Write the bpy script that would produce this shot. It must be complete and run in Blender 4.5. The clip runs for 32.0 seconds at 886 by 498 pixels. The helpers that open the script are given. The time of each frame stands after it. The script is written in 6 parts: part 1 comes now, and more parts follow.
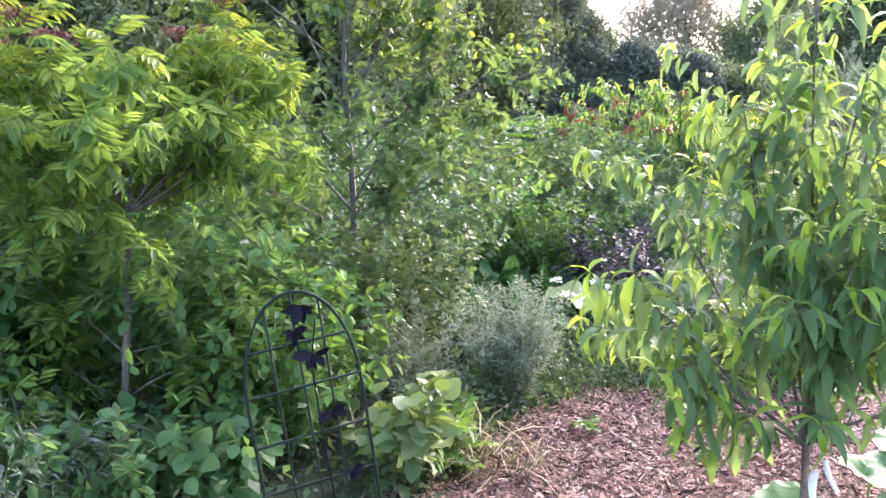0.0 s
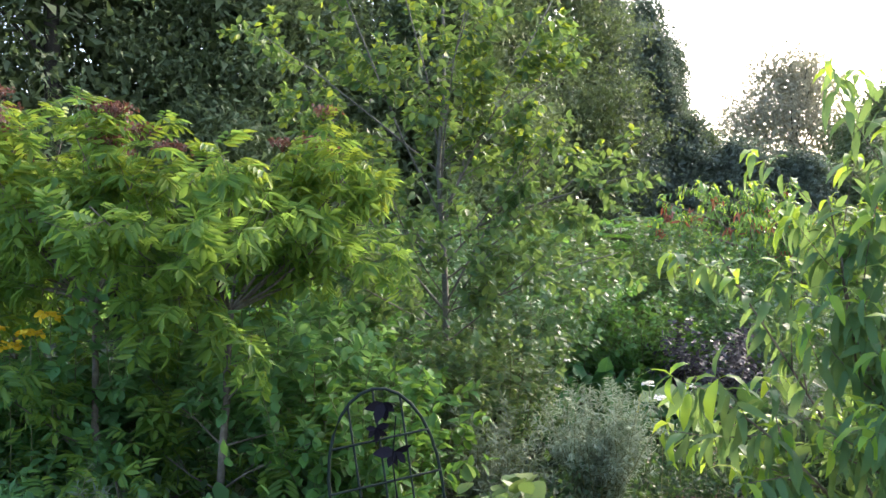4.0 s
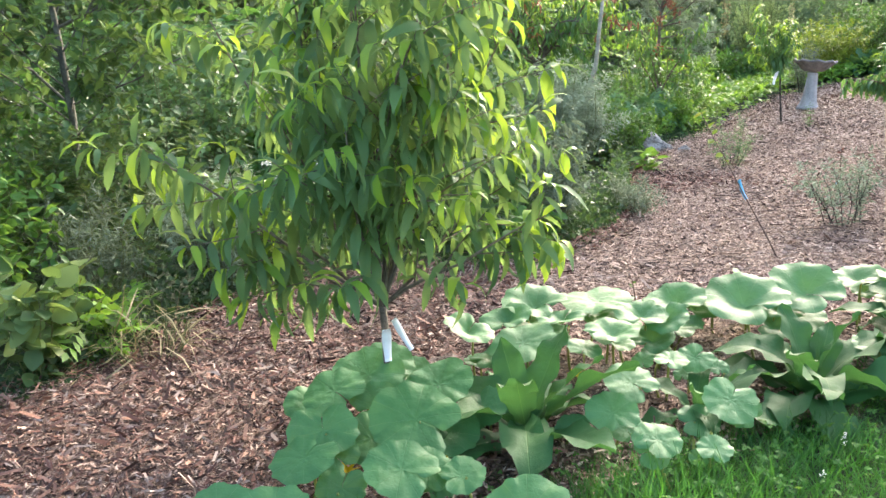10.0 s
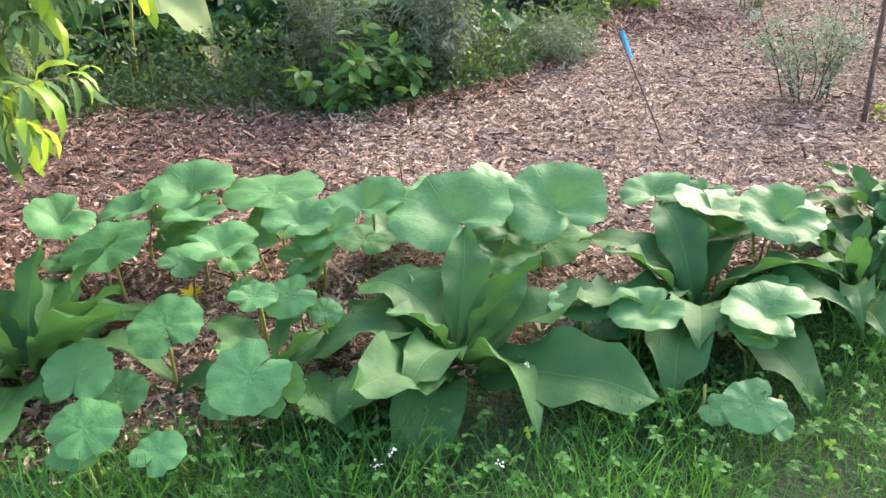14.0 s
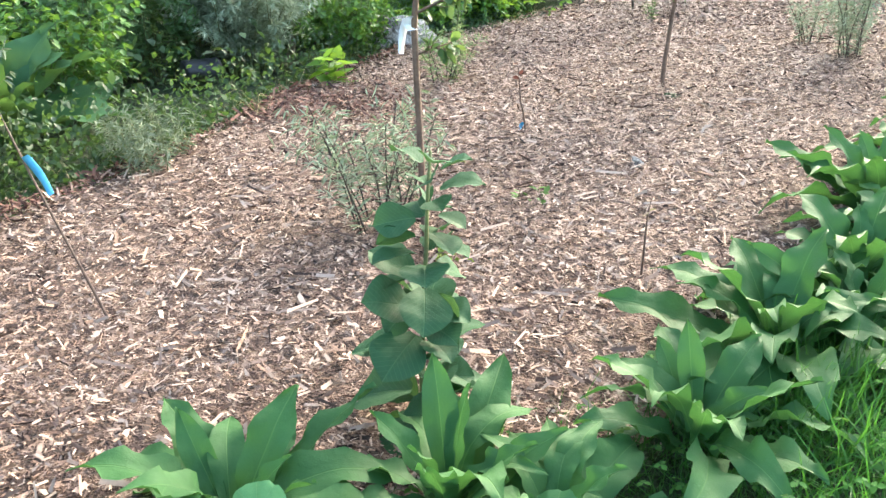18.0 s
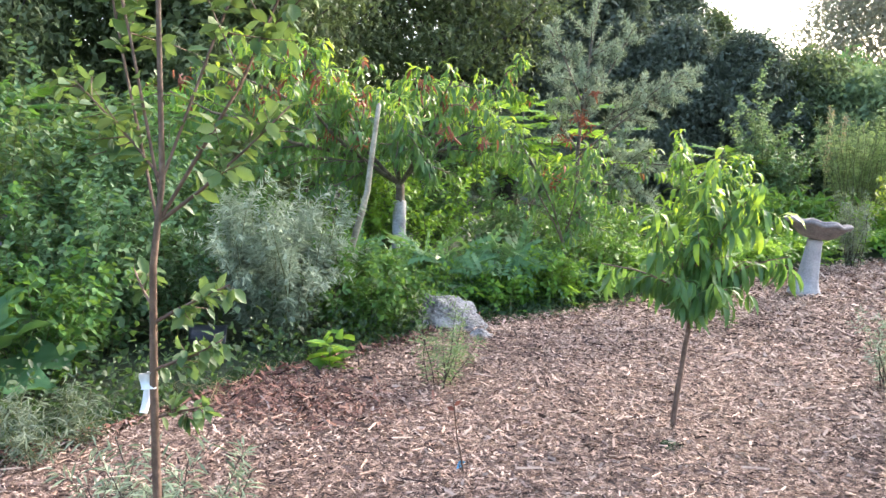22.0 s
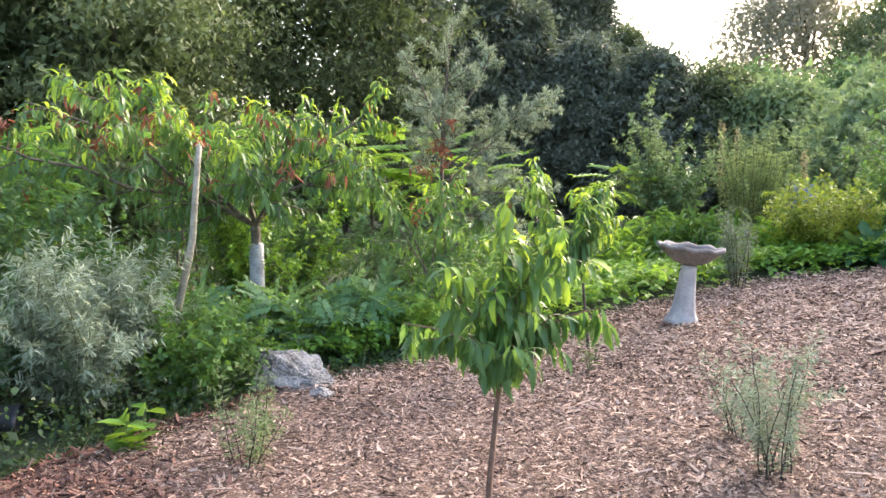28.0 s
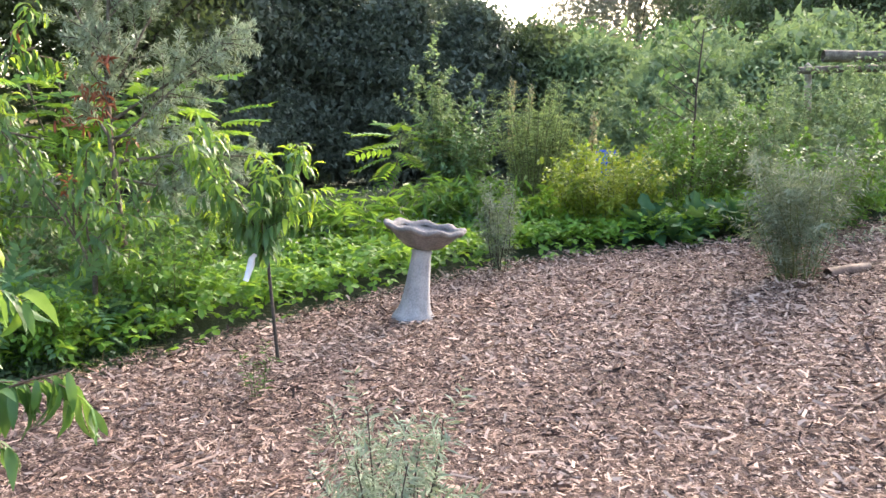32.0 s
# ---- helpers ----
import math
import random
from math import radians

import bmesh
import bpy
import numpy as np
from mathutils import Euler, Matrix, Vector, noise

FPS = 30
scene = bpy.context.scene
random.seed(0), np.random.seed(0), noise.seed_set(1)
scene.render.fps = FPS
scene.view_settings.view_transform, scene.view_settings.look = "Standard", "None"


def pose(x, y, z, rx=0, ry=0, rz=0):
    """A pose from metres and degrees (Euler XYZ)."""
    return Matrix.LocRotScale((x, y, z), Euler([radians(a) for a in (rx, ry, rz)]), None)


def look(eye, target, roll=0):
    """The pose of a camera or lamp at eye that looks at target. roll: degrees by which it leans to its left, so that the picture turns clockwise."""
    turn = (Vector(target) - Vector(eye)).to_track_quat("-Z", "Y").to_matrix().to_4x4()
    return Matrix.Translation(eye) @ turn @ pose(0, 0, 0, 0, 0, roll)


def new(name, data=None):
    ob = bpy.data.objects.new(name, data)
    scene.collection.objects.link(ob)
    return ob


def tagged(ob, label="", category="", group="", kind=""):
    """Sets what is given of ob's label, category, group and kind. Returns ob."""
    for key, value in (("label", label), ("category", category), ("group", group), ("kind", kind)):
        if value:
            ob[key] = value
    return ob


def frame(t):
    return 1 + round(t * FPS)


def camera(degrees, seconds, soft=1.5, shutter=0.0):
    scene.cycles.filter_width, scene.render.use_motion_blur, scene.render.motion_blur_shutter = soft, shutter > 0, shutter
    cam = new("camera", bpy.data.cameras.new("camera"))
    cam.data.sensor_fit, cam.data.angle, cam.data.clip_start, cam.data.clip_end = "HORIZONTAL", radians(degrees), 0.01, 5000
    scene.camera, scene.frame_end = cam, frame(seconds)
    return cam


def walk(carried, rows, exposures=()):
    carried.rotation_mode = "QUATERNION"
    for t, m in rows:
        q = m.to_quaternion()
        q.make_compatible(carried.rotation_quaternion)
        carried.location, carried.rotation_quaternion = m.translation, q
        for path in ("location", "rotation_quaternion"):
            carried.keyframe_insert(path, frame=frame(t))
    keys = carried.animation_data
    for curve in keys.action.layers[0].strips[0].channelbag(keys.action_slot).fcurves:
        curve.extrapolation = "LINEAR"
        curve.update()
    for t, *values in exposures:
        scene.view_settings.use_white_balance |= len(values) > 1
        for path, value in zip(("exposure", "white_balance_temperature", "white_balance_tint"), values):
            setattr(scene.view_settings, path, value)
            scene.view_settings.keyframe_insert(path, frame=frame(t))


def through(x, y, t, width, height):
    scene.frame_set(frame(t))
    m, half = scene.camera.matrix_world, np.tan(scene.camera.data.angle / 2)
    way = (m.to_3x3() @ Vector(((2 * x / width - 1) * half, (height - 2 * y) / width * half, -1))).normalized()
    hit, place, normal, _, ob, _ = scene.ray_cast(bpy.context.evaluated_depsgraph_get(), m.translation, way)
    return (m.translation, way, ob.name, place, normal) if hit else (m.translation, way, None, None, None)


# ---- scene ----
cam = camera(55.8, 32.0)
PATH = [
    (0, (-2.576, -0.531, 1.318), (-2.782, 1.447, 1.108), -0.3),
    (0.5, (-2.56, -0.542, 1.333), (-2.803, 1.438, 1.194), -0.6),
    (1, (-2.547, -0.54, 1.334), (-2.822, 1.439, 1.243), -0.7),
    (1.5, (-2.541, -0.544, 1.339), (-2.854, 1.431, 1.286), -0.8),
    (2, (-2.545, -0.543, 1.342), (-2.886, 1.428, 1.318), -0.7),
    (2.5, (-2.541, -0.57, 1.347), (-2.906, 1.396, 1.351), -0.6),
    (3, (-2.539, -0.586, 1.34), (-2.926, 1.376, 1.359), -0.4),
    (3.5, (-2.52, -0.609, 1.335), (-2.933, 1.348, 1.366), -0.2),
    (5.5, (-2.482, -0.573, 1.311), (-2.997, 1.36, 1.311), 0.0),
    (6, (-2.446, -0.576, 1.315), (-2.966, 1.355, 1.305), -0.3),
    (6.5, (-2.385, -0.54, 1.308), (-2.735, 1.429, 1.277), -0.8),
    (7, (-2.288, -0.432, 1.301), (-2.518, 1.554, 1.257), -2.2),
    (7.5, (-2.1, -0.28, 1.315), (-2.258, 1.713, 1.265), -2.6),
    (8, (-1.917, -0.146, 1.306), (-1.997, 1.851, 1.237), -3.0),
    (8.5, (-1.712, -0.182, 1.28), (-1.777, 1.811, 1.12), -3.6),
    (9, (-1.498, -0.246, 1.255), (-1.566, 1.733, 0.971), -3.4),
    (9.5, (-1.381, -0.339, 1.219), (-1.452, 1.633, 0.89), -3.4),
    (10, (-1.272, -0.448, 1.207), (-1.351, 1.496, 0.745), -3.1),
    (10.5, (-1.115, -0.473, 1.206), (-1.206, 1.447, 0.654), -2.9),
    (11, (-0.858, -0.455, 1.189), (-1.015, 1.423, 0.521), -2.7),
    (11.5, (-0.69, -0.341, 1.165), (-0.884, 1.518, 0.452), -2.7),
    (12, (-0.541, -0.092, 1.149), (-0.771, 1.733, 0.364), -1.3),
    (12.5, (-0.363, 0.104, 1.128), (-0.624, 1.905, 0.299), -1.5),
    (13, (-0.086, 0.284, 1.124), (-0.444, 2.069, 0.295), -0.8),
    (13.5, (0.109, 0.477, 1.106), (-0.289, 2.242, 0.253), -1.2),
    (15.5, (0.942, 1.388, 1.007), (0.489, 3.163, 0.205), -1.9),
    (16, (1.082, 1.601, 1.011), (0.685, 3.395, 0.22), -1.0),
    (16.5, (1.231, 1.755, 1.036), (0.945, 3.576, 0.26), -0.6),
    (17, (1.412, 1.893, 1.035), (1.146, 3.721, 0.269), -1.1),
    (17.5, (1.591, 2.025, 1.043), (1.341, 3.855, 0.277), -1.1),
    (18, (1.719, 2.177, 1.035), (1.484, 4.011, 0.273), -1.6),
    (18.5, (1.85, 2.313, 1.079), (1.629, 4.153, 0.327), -1.2),
    (19, (1.994, 2.424, 1.098), (1.766, 4.284, 0.401), -1.1),
    (19.5, (2.183, 2.54, 1.143), (1.833, 4.423, 0.568), 0.1),
    (20, (2.274, 2.661, 1.16), (1.837, 4.53, 0.597), -0.8),
    (20.5, (2.357, 2.808, 1.219), (1.877, 4.702, 0.791), 1.0),
    (21, (2.426, 2.906, 1.256), (1.908, 4.808, 0.922), 1.8),
    (21.5, (2.532, 2.998, 1.273), (1.94, 4.892, 1.018), 1.6),
    (22, (2.648, 3.078, 1.281), (1.961, 4.942, 1.053), 2.1),
    (22.5, (2.706, 3.174, 1.268), (1.948, 5.013, 1.053), 1.2),
    (23, (2.769, 3.33, 1.28), (1.97, 5.154, 1.095), 1.1),
    (23.5, (2.817, 3.454, 1.292), (1.985, 5.264, 1.113), 0.9),
    (24, (2.866, 3.531, 1.295), (1.874, 5.259, 1.121), 0.6),
    (24.5, (2.919, 3.578, 1.295), (1.878, 5.277, 1.124), 0.9),
    (26.5, (3.056, 3.593, 1.421), (2.169, 5.379, 1.269), 0.4),
    (27, (3.078, 3.641, 1.41), (2.246, 5.453, 1.256), -0.0),
    (27.5, (3.114, 3.674, 1.406), (2.388, 5.531, 1.243), -0.5),
    (28, (3.133, 3.772, 1.405), (2.573, 5.684, 1.228), -0.4),
    (28.5, (3.167, 3.984, 1.414), (2.706, 5.921, 1.227), -0.1),
    (29, (3.21, 4.133, 1.408), (2.788, 6.077, 1.207), 0.0),
    (29.5, (3.343, 4.294, 1.397), (2.943, 6.241, 1.173), 0.2),
    (30, (3.497, 4.507, 1.402), (3.114, 6.453, 1.143), 0.4),
    (30.5, (3.576, 4.739, 1.407), (3.233, 6.689, 1.125), 0.5),
    (31, (3.631, 4.989, 1.426), (3.371, 6.953, 1.148), 0.7),
    (31.5, (3.701, 5.177, 1.422), (3.478, 7.144, 1.142), 0.6),
    (32, (3.843, 5.363, 1.425), (3.636, 7.333, 1.149), 1.0),
]

EXPOSURES = [(0, 3.15, 6150, 34.0), (0.5, 2.9, 6150, 31.0), (1, 2.63, 6150, 28.0), (3.5, 2.46, 6350, 17.0), (5.5, 2.97, 6350, 15.0), (6, 3.07, 6350, 15.0), (7, 2.68, 6150, 26.0), (8, 2.21, 6050, 27.0), (9, 2.46, 6450, 6.0), (10, 2.69, 6600, 10.0), (11, 2.76, 6700, 11.0), (12, 2.66, 6700, 11.0), (13, 2.65, 6680, 13.0), (16, 2.9, 6700, 9.0), (17, 2.96, 6680, 3.0), (18, 3.03, 6680, 2.0), (19, 3.03, 6560, 8.0), (20, 3.07, 6530, 7.6), (21, 2.87, 6500, 11.0), (22, 2.75, 6500, 13.0), (23, 2.63, 6560, 13.0), (24, 2.61, 6650, 12.0), (27, 2.7, 6880, 14.0), (28, 2.67, 6880, 16.5), (30, 2.65, 6850, 17.0), (32, 2.58, 6800, 16.0)]
walk(cam, [(t, look(eye, target, roll)) for t, eye, target, roll in PATH], EXPOSURES)

# ---- light: hazy late sun ahead and to the right, behind the trees, under a bright sky ----
SUN_AZ, SUN_EL = 28, 27
world = bpy.data.worlds.new("sky")
scene.world = world
world.use_nodes = True
wn = world.node_tree
sky = wn.nodes.new("ShaderNodeTexSky")
sky.sky_type = "NISHITA"
sky.sun_disc = False
sky.sun_elevation, sky.sun_rotation = radians(SUN_EL), radians(SUN_AZ)
sky.air_density, sky.dust_density, sky.ozone_density = 1.0, 4.0, 1.0
wn.links.new(sky.outputs[0], wn.nodes["Background"].inputs[0])
wn.nodes["Background"].inputs[1].default_value = 0.15
sun = new("sun", bpy.data.lights.new("sun", "SUN"))
sun.data.energy, sun.data.angle, sun.data.color = 0.65, radians(14), (1.0, 0.95, 0.88)
sun_way = Vector((math.sin(radians(SUN_AZ)) * math.cos(radians(SUN_EL)), math.cos(radians(SUN_AZ)) * math.cos(radians(SUN_EL)), math.sin(radians(SUN_EL))))
sun.matrix_world = look(sun_way * 50, (0, 0, 0))


# ---- materials ----
def mat(name, rough=0.6):
    m = bpy.data.materials.new(name)
    m.use_nodes = True
    b = m.node_tree.nodes["Principled BSDF"]
    b.inputs["Roughness"].default_value = rough
    return m, m.node_tree.nodes, m.node_tree.links, b


def ramp(nodes, stops):
    r = nodes.new("ShaderNodeValToRGB")
    e = r.color_ramp.elements
    e[0].position, e[0].color = stops[0][0], (*stops[0][1], 1)
    e[1].position, e[1].color = stops[-1][0], (*stops[-1][1], 1)
    for p, c in stops[1:-1]:
        n = e.new(p)
        n.color = (*c, 1)
    return r


def leafy(name, dark, mid, light, through=(0.25, 0.45, 0.05), amount=0.35, rough=0.5, spec=0.32, scale=1.2):
    """Leaf tissue: one tint per leaf, patches of tint over the plant, light coming through the blade."""
    m, n, l, b = mat(name, rough)
    dark, mid, light = [(0.84 * c[0], c[1], 1.25 * c[2] + 0.003) if c[1] > 1.5 * c[0] and c[1] > c[2] else c for c in (dark, mid, light)]
    geo = n.new("ShaderNodeNewGeometry")
    info = n.new("ShaderNodeObjectInfo")
    tex = n.new("ShaderNodeTexNoise")
    tex.inputs["Scale"].default_value, tex.inputs["Detail"].default_value = scale, 3
    l.new(geo.outputs["Position"], tex.inputs["Vector"])
    add = n.new("ShaderNodeMath")
    add.operation = "MULTIPLY_ADD"
    l.new(geo.outputs["Random Per Island"], add.inputs[0])
    add.inputs[1].default_value = 0.75
    sub = n.new("ShaderNodeMath")
    sub.operation = "MULTIPLY_ADD"
    l.new(tex.outputs["Fac"], sub.inputs[0])
    sub.inputs[1].default_value, sub.inputs[2].default_value = 0.9, -0.35
    l.new(sub.outputs[0], add.inputs[2])
    ad2 = n.new("ShaderNodeMath")
    ad2.operation = "MULTIPLY_ADD"
    l.new(info.outputs["Random"], ad2.inputs[0])
    ad2.inputs[1].default_value = 0.12
    l.new(add.outputs[0], ad2.inputs[2])
    r = ramp(n, [(0.05, dark), (0.5, mid), (0.95, light)])
    l.new(ad2.outputs[0], r.inputs[0])
    l.new(r.outputs[0], b.inputs["Base Color"])
    b.inputs["Specular IOR Level"].default_value = spec
    fine = n.new("ShaderNodeTexNoise")
    fine.inputs["Scale"].default_value = 160
    l.new(geo.outputs["Position"], fine.inputs["Vector"])
    bump = n.new("ShaderNodeBump")
    bump.inputs["Strength"].default_value, bump.inputs["Distance"].default_value = 0.25, 0.004
    l.new(fine.outputs["Fac"], bump.inputs["Height"])
    l.new(bump.outputs[0], b.inputs["Normal"])
    tr = n.new("ShaderNodeBsdfTranslucent")
    mul = n.new("ShaderNodeMix")
    mul.data_type, mul.blend_type = "RGBA", "MIX"
    mul.inputs["Factor"].default_value = 0.55
    l.new(r.outputs[0], mul.inputs["A"])
    mul.inputs["B"].default_value = (*through, 1)
    l.new(mul.outputs["Result"], tr.inputs["Color"])
    mix = n.new("ShaderNodeMixShader")
    mix.inputs[0].default_value = amount
    l.new(b.outputs[0], mix.inputs[1])
    l.new(tr.outputs[0], mix.inputs[2])
    l.new(mix.outputs[0], n["Material Output"].inputs["Surface"])
    return m


def rough_solid(name, stops, scale=8, rough=0.85, bump=0.5, fine=60, dist=0.01, island=0.0):
    """Wood, bark, stone, soil: two scales of noise in colour, and relief."""
    m, n, l, b = mat(name, rough)
    tc = n.new("ShaderNodeTexCoord")
    a, c = n.new("ShaderNodeTexNoise"), n.new("ShaderNodeTexNoise")
    a.inputs["Scale"].default_value, a.inputs["Detail"].default_value = scale, 6
    c.inputs["Scale"].default_value, c.inputs["Detail"].default_value = fine, 4
    geo = n.new("ShaderNodeNewGeometry")
    for x in (a, c):
        l.new(geo.outputs["Position"], x.inputs["Vector"])
    mx = n.new("ShaderNodeMix")
    mx.data_type = "FLOAT"
    mx.inputs[0].default_value = 0.4
    l.new(a.outputs["Fac"], mx.inputs[2])
    l.new(c.outputs["Fac"], mx.inputs[3])
    out = mx.outputs[0]
    if island:
        ad = n.new("ShaderNodeMath")
        ad.operation = "MULTIPLY_ADD"
        l.new(geo.outputs["Random Per Island"], ad.inputs[0])
        ad.inputs[1].default_value = island
        sb = n.new("ShaderNodeMath")
        sb.operation = "SUBTRACT"
        l.new(out, sb.inputs[0])
        sb.inputs[1].default_value = island / 2
        l.new(sb.outputs[0], ad.inputs[2])
        out = ad.outputs[0]
    r = ramp(n, stops)
    l.new(out, r.inputs[0])
    l.new(r.outputs[0], b.inputs["Base Color"])
    bp = n.new("ShaderNodeBump")
    bp.inputs["Strength"].default_value, bp.inputs["Distance"].default_value = bump, dist
    l.new(c.outputs["Fac"], bp.inputs["Height"])
    l.new(bp.outputs[0], b.inputs["Normal"])
    return m


M = {}
M["elder"] = leafy("elder leaf", (0.053, 0.108, 0.017), (0.106, 0.19, 0.027), (0.19, 0.275, 0.042), (0.38, 0.56, 0.08), 0.52)
M["apple"] = leafy("apple leaf", (0.036, 0.07, 0.02), (0.074, 0.132, 0.036), (0.14, 0.205, 0.058), (0.28, 0.42, 0.08), 0.38)
# sage green, lightened further so the colour carries the hillside haze
M["slope"] = leafy("sage hillside leaf, haze-paled", (0.085, 0.128, 0.065), (0.15, 0.212, 0.105), (0.235, 0.31, 0.155), (0.3, 0.44, 0.13), 0.3, 0.7, 0.2, 0.6)
M["fresh"] = leafy("fresh green leaf", (0.045, 0.105, 0.03), (0.1, 0.21, 0.06), (0.17, 0.3, 0.09), (0.36, 0.58, 0.12), 0.5)
M["pale"] = leafy("pale feathery stalk", (0.12, 0.18, 0.075), (0.2, 0.28, 0.115), (0.3, 0.38, 0.17), (0.36, 0.5, 0.14), 0.35, 0.7, 0.2)
M["pear"] = leafy("dull pear leaf", (0.045, 0.082, 0.024), (0.085, 0.14, 0.04), (0.15, 0.21, 0.065), (0.28, 0.4, 0.07), 0.3)
M["peach"] = leafy("peach leaf", (0.06, 0.115, 0.04), (0.098, 0.172, 0.057), (0.155, 0.238, 0.073), (0.33, 0.46, 0.085), 0.42, 0.6, 0.22, 2.0)
M["peach_deep"] = leafy("mature peach leaf", (0.036, 0.09, 0.021), (0.064, 0.142, 0.032), (0.115, 0.21, 0.048), (0.28, 0.46, 0.06), 0.36, 0.45, 0.5, 2.0)
M["peach_tip"] = leafy("young peach leaf", (0.11, 0.21, 0.02), (0.21, 0.34, 0.03), (0.33, 0.45, 0.05), (0.5, 0.65, 0.06), 0.45, 0.4)
M["red_leaf"] = leafy("reddened leaf", (0.11, 0.034, 0.022), (0.22, 0.075, 0.045), (0.32, 0.15, 0.075), (0.4, 0.13, 0.06), 0.25)
M["nettle"] = leafy("deep green leaf", (0.032, 0.08, 0.018), (0.068, 0.162, 0.033), (0.12, 0.235, 0.05), (0.24, 0.46, 0.05), 0.4)
M["fern"] = leafy("bluish fern leaf", (0.06, 0.13, 0.045), (0.11, 0.21, 0.072), (0.18, 0.29, 0.1), (0.25, 0.42, 0.08), 0.35)
# distant haze is mixed into this leaf colour; the air itself is clear
M["skyline"] = leafy("distant leaf with haze in its tint", (0.16, 0.152, 0.115), (0.25, 0.24, 0.175), (0.35, 0.33, 0.24), (0.42, 0.42, 0.25), 0.4, 0.7, 0.2, 0.2)
# shade of the overhanging shrubs is put into this dark leaf colour
M["under"] = leafy("weed leaf darkened for shade", (0.018, 0.034, 0.012), (0.038, 0.066, 0.021), (0.075, 0.115, 0.036), (0.2, 0.35, 0.05), 0.3)
M["herb"] = leafy("mid green leaf", (0.03, 0.075, 0.015), (0.065, 0.145, 0.025), (0.13, 0.24, 0.04), (0.3, 0.5, 0.05), 0.35)
M["bright"] = leafy("bright green leaf", (0.06, 0.13, 0.015), (0.11, 0.23, 0.025), (0.2, 0.34, 0.04), (0.4, 0.6, 0.05), 0.4)
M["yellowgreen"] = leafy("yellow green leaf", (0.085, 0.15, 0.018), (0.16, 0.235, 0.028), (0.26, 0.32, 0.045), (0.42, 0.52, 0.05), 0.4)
M["grey"] = leafy("grey felted leaf", (0.12, 0.168, 0.108), (0.215, 0.285, 0.19), (0.34, 0.415, 0.3), (0.3, 0.38, 0.2), 0.25, 0.7, 0.3)
M["silver"] = leafy("silvery felted leaf", (0.16, 0.215, 0.145), (0.275, 0.345, 0.24), (0.4, 0.47, 0.35), (0.3, 0.38, 0.2), 0.25, 0.7, 0.3)
M["greydark"] = leafy("grey green leaf", (0.075, 0.105, 0.07), (0.14, 0.185, 0.125), (0.24, 0.29, 0.21), (0.25, 0.32, 0.15), 0.25, 0.7, 0.3)
M["forest"] = leafy("woodland leaf", (0.047, 0.068, 0.034), (0.092, 0.126, 0.058), (0.165, 0.205, 0.095), (0.2, 0.28, 0.06), 0.28, 0.6, 0.35, 0.25)
M["forest_dark"] = leafy("dark woodland leaf", (0.053, 0.073, 0.057), (0.096, 0.124, 0.094), (0.16, 0.19, 0.138), (0.14, 0.2, 0.075), 0.24, 0.6, 0.35, 0.25)
M["hedge"] = leafy("hedge leaf", (0.045, 0.08, 0.028), (0.085, 0.148, 0.046), (0.15, 0.235, 0.075), (0.22, 0.38, 0.07), 0.28, 0.55, 0.4, 0.5)
M["purple"] = leafy("dark purple leaf", (0.022, 0.021, 0.022), (0.044, 0.043, 0.046), (0.085, 0.084, 0.085), (0.1, 0.08, 0.1), 0.2)
M["black_leaf"] = leafy("blackened leaf", (0.003, 0.003, 0.004), (0.007, 0.006, 0.009), (0.016, 0.014, 0.02), (0.01, 0.01, 0.015), 0.05, 0.85, 0.1)
M["grass"] = leafy("grass blade", (0.015, 0.056, 0.009), (0.034, 0.115, 0.017), (0.08, 0.205, 0.03), (0.15, 0.42, 0.03), 0.35, 0.5, 0.4, 2.5)
M["dry"] = leafy("dry grass", (0.16, 0.13, 0.07), (0.28, 0.24, 0.13), (0.4, 0.36, 0.22), (0.4, 0.35, 0.15), 0.3, 0.7)
M["clover"] = leafy("clover leaf", (0.03, 0.085, 0.015), (0.06, 0.15, 0.025), (0.11, 0.23, 0.04), (0.3, 0.5, 0.05), 0.35, 0.75, 0.2)
M["white_flower"] = leafy("white petal", (0.55, 0.55, 0.5), (0.72, 0.72, 0.66), (0.8, 0.8, 0.75), (0.8, 0.8, 0.7), 0.3)
M["yellow_flower"] = leafy("yellow petal", (0.55, 0.32, 0.01), (0.75, 0.5, 0.02), (0.8, 0.6, 0.04), (0.8, 0.6, 0.03), 0.3)
M["berry"] = leafy("red brown berry head", (0.09, 0.04, 0.028), (0.17, 0.08, 0.055), (0.27, 0.15, 0.09), (0.35, 0.12, 0.06), 0.2)
M["bark"] = rough_solid("grey brown bark", [(0.3, (0.05, 0.04, 0.03)), (0.5, (0.12, 0.10, 0.075)), (0.72, (0.24, 0.21, 0.16))], 14, 0.9, 0.7)
M["applebark"] = rough_solid("pale grey apple bark", [(0.3, (0.05, 0.05, 0.04)), (0.5, (0.11, 0.108, 0.09)), (0.72, (0.2, 0.2, 0.17))], 14, 0.9, 0.6)
M["darkbark"] = rough_solid("dark bark", [(0.3, (0.025, 0.02, 0.016)), (0.55, (0.06, 0.05, 0.04)), (0.75, (0.13, 0.11, 0.085))], 12, 0.9, 0.7)
M["redbark"] = rough_solid("red brown bark", [(0.3, (0.06, 0.035, 0.025)), (0.55, (0.14, 0.085, 0.06)), (0.75, (0.24, 0.17, 0.12))], 16, 0.7, 0.5)
M["twig"] = rough_solid("green brown stem", [(0.3, (0.06, 0.07, 0.025)), (0.55, (0.12, 0.14, 0.045)), (0.75, (0.2, 0.22, 0.08))], 14, 0.6, 0.3)
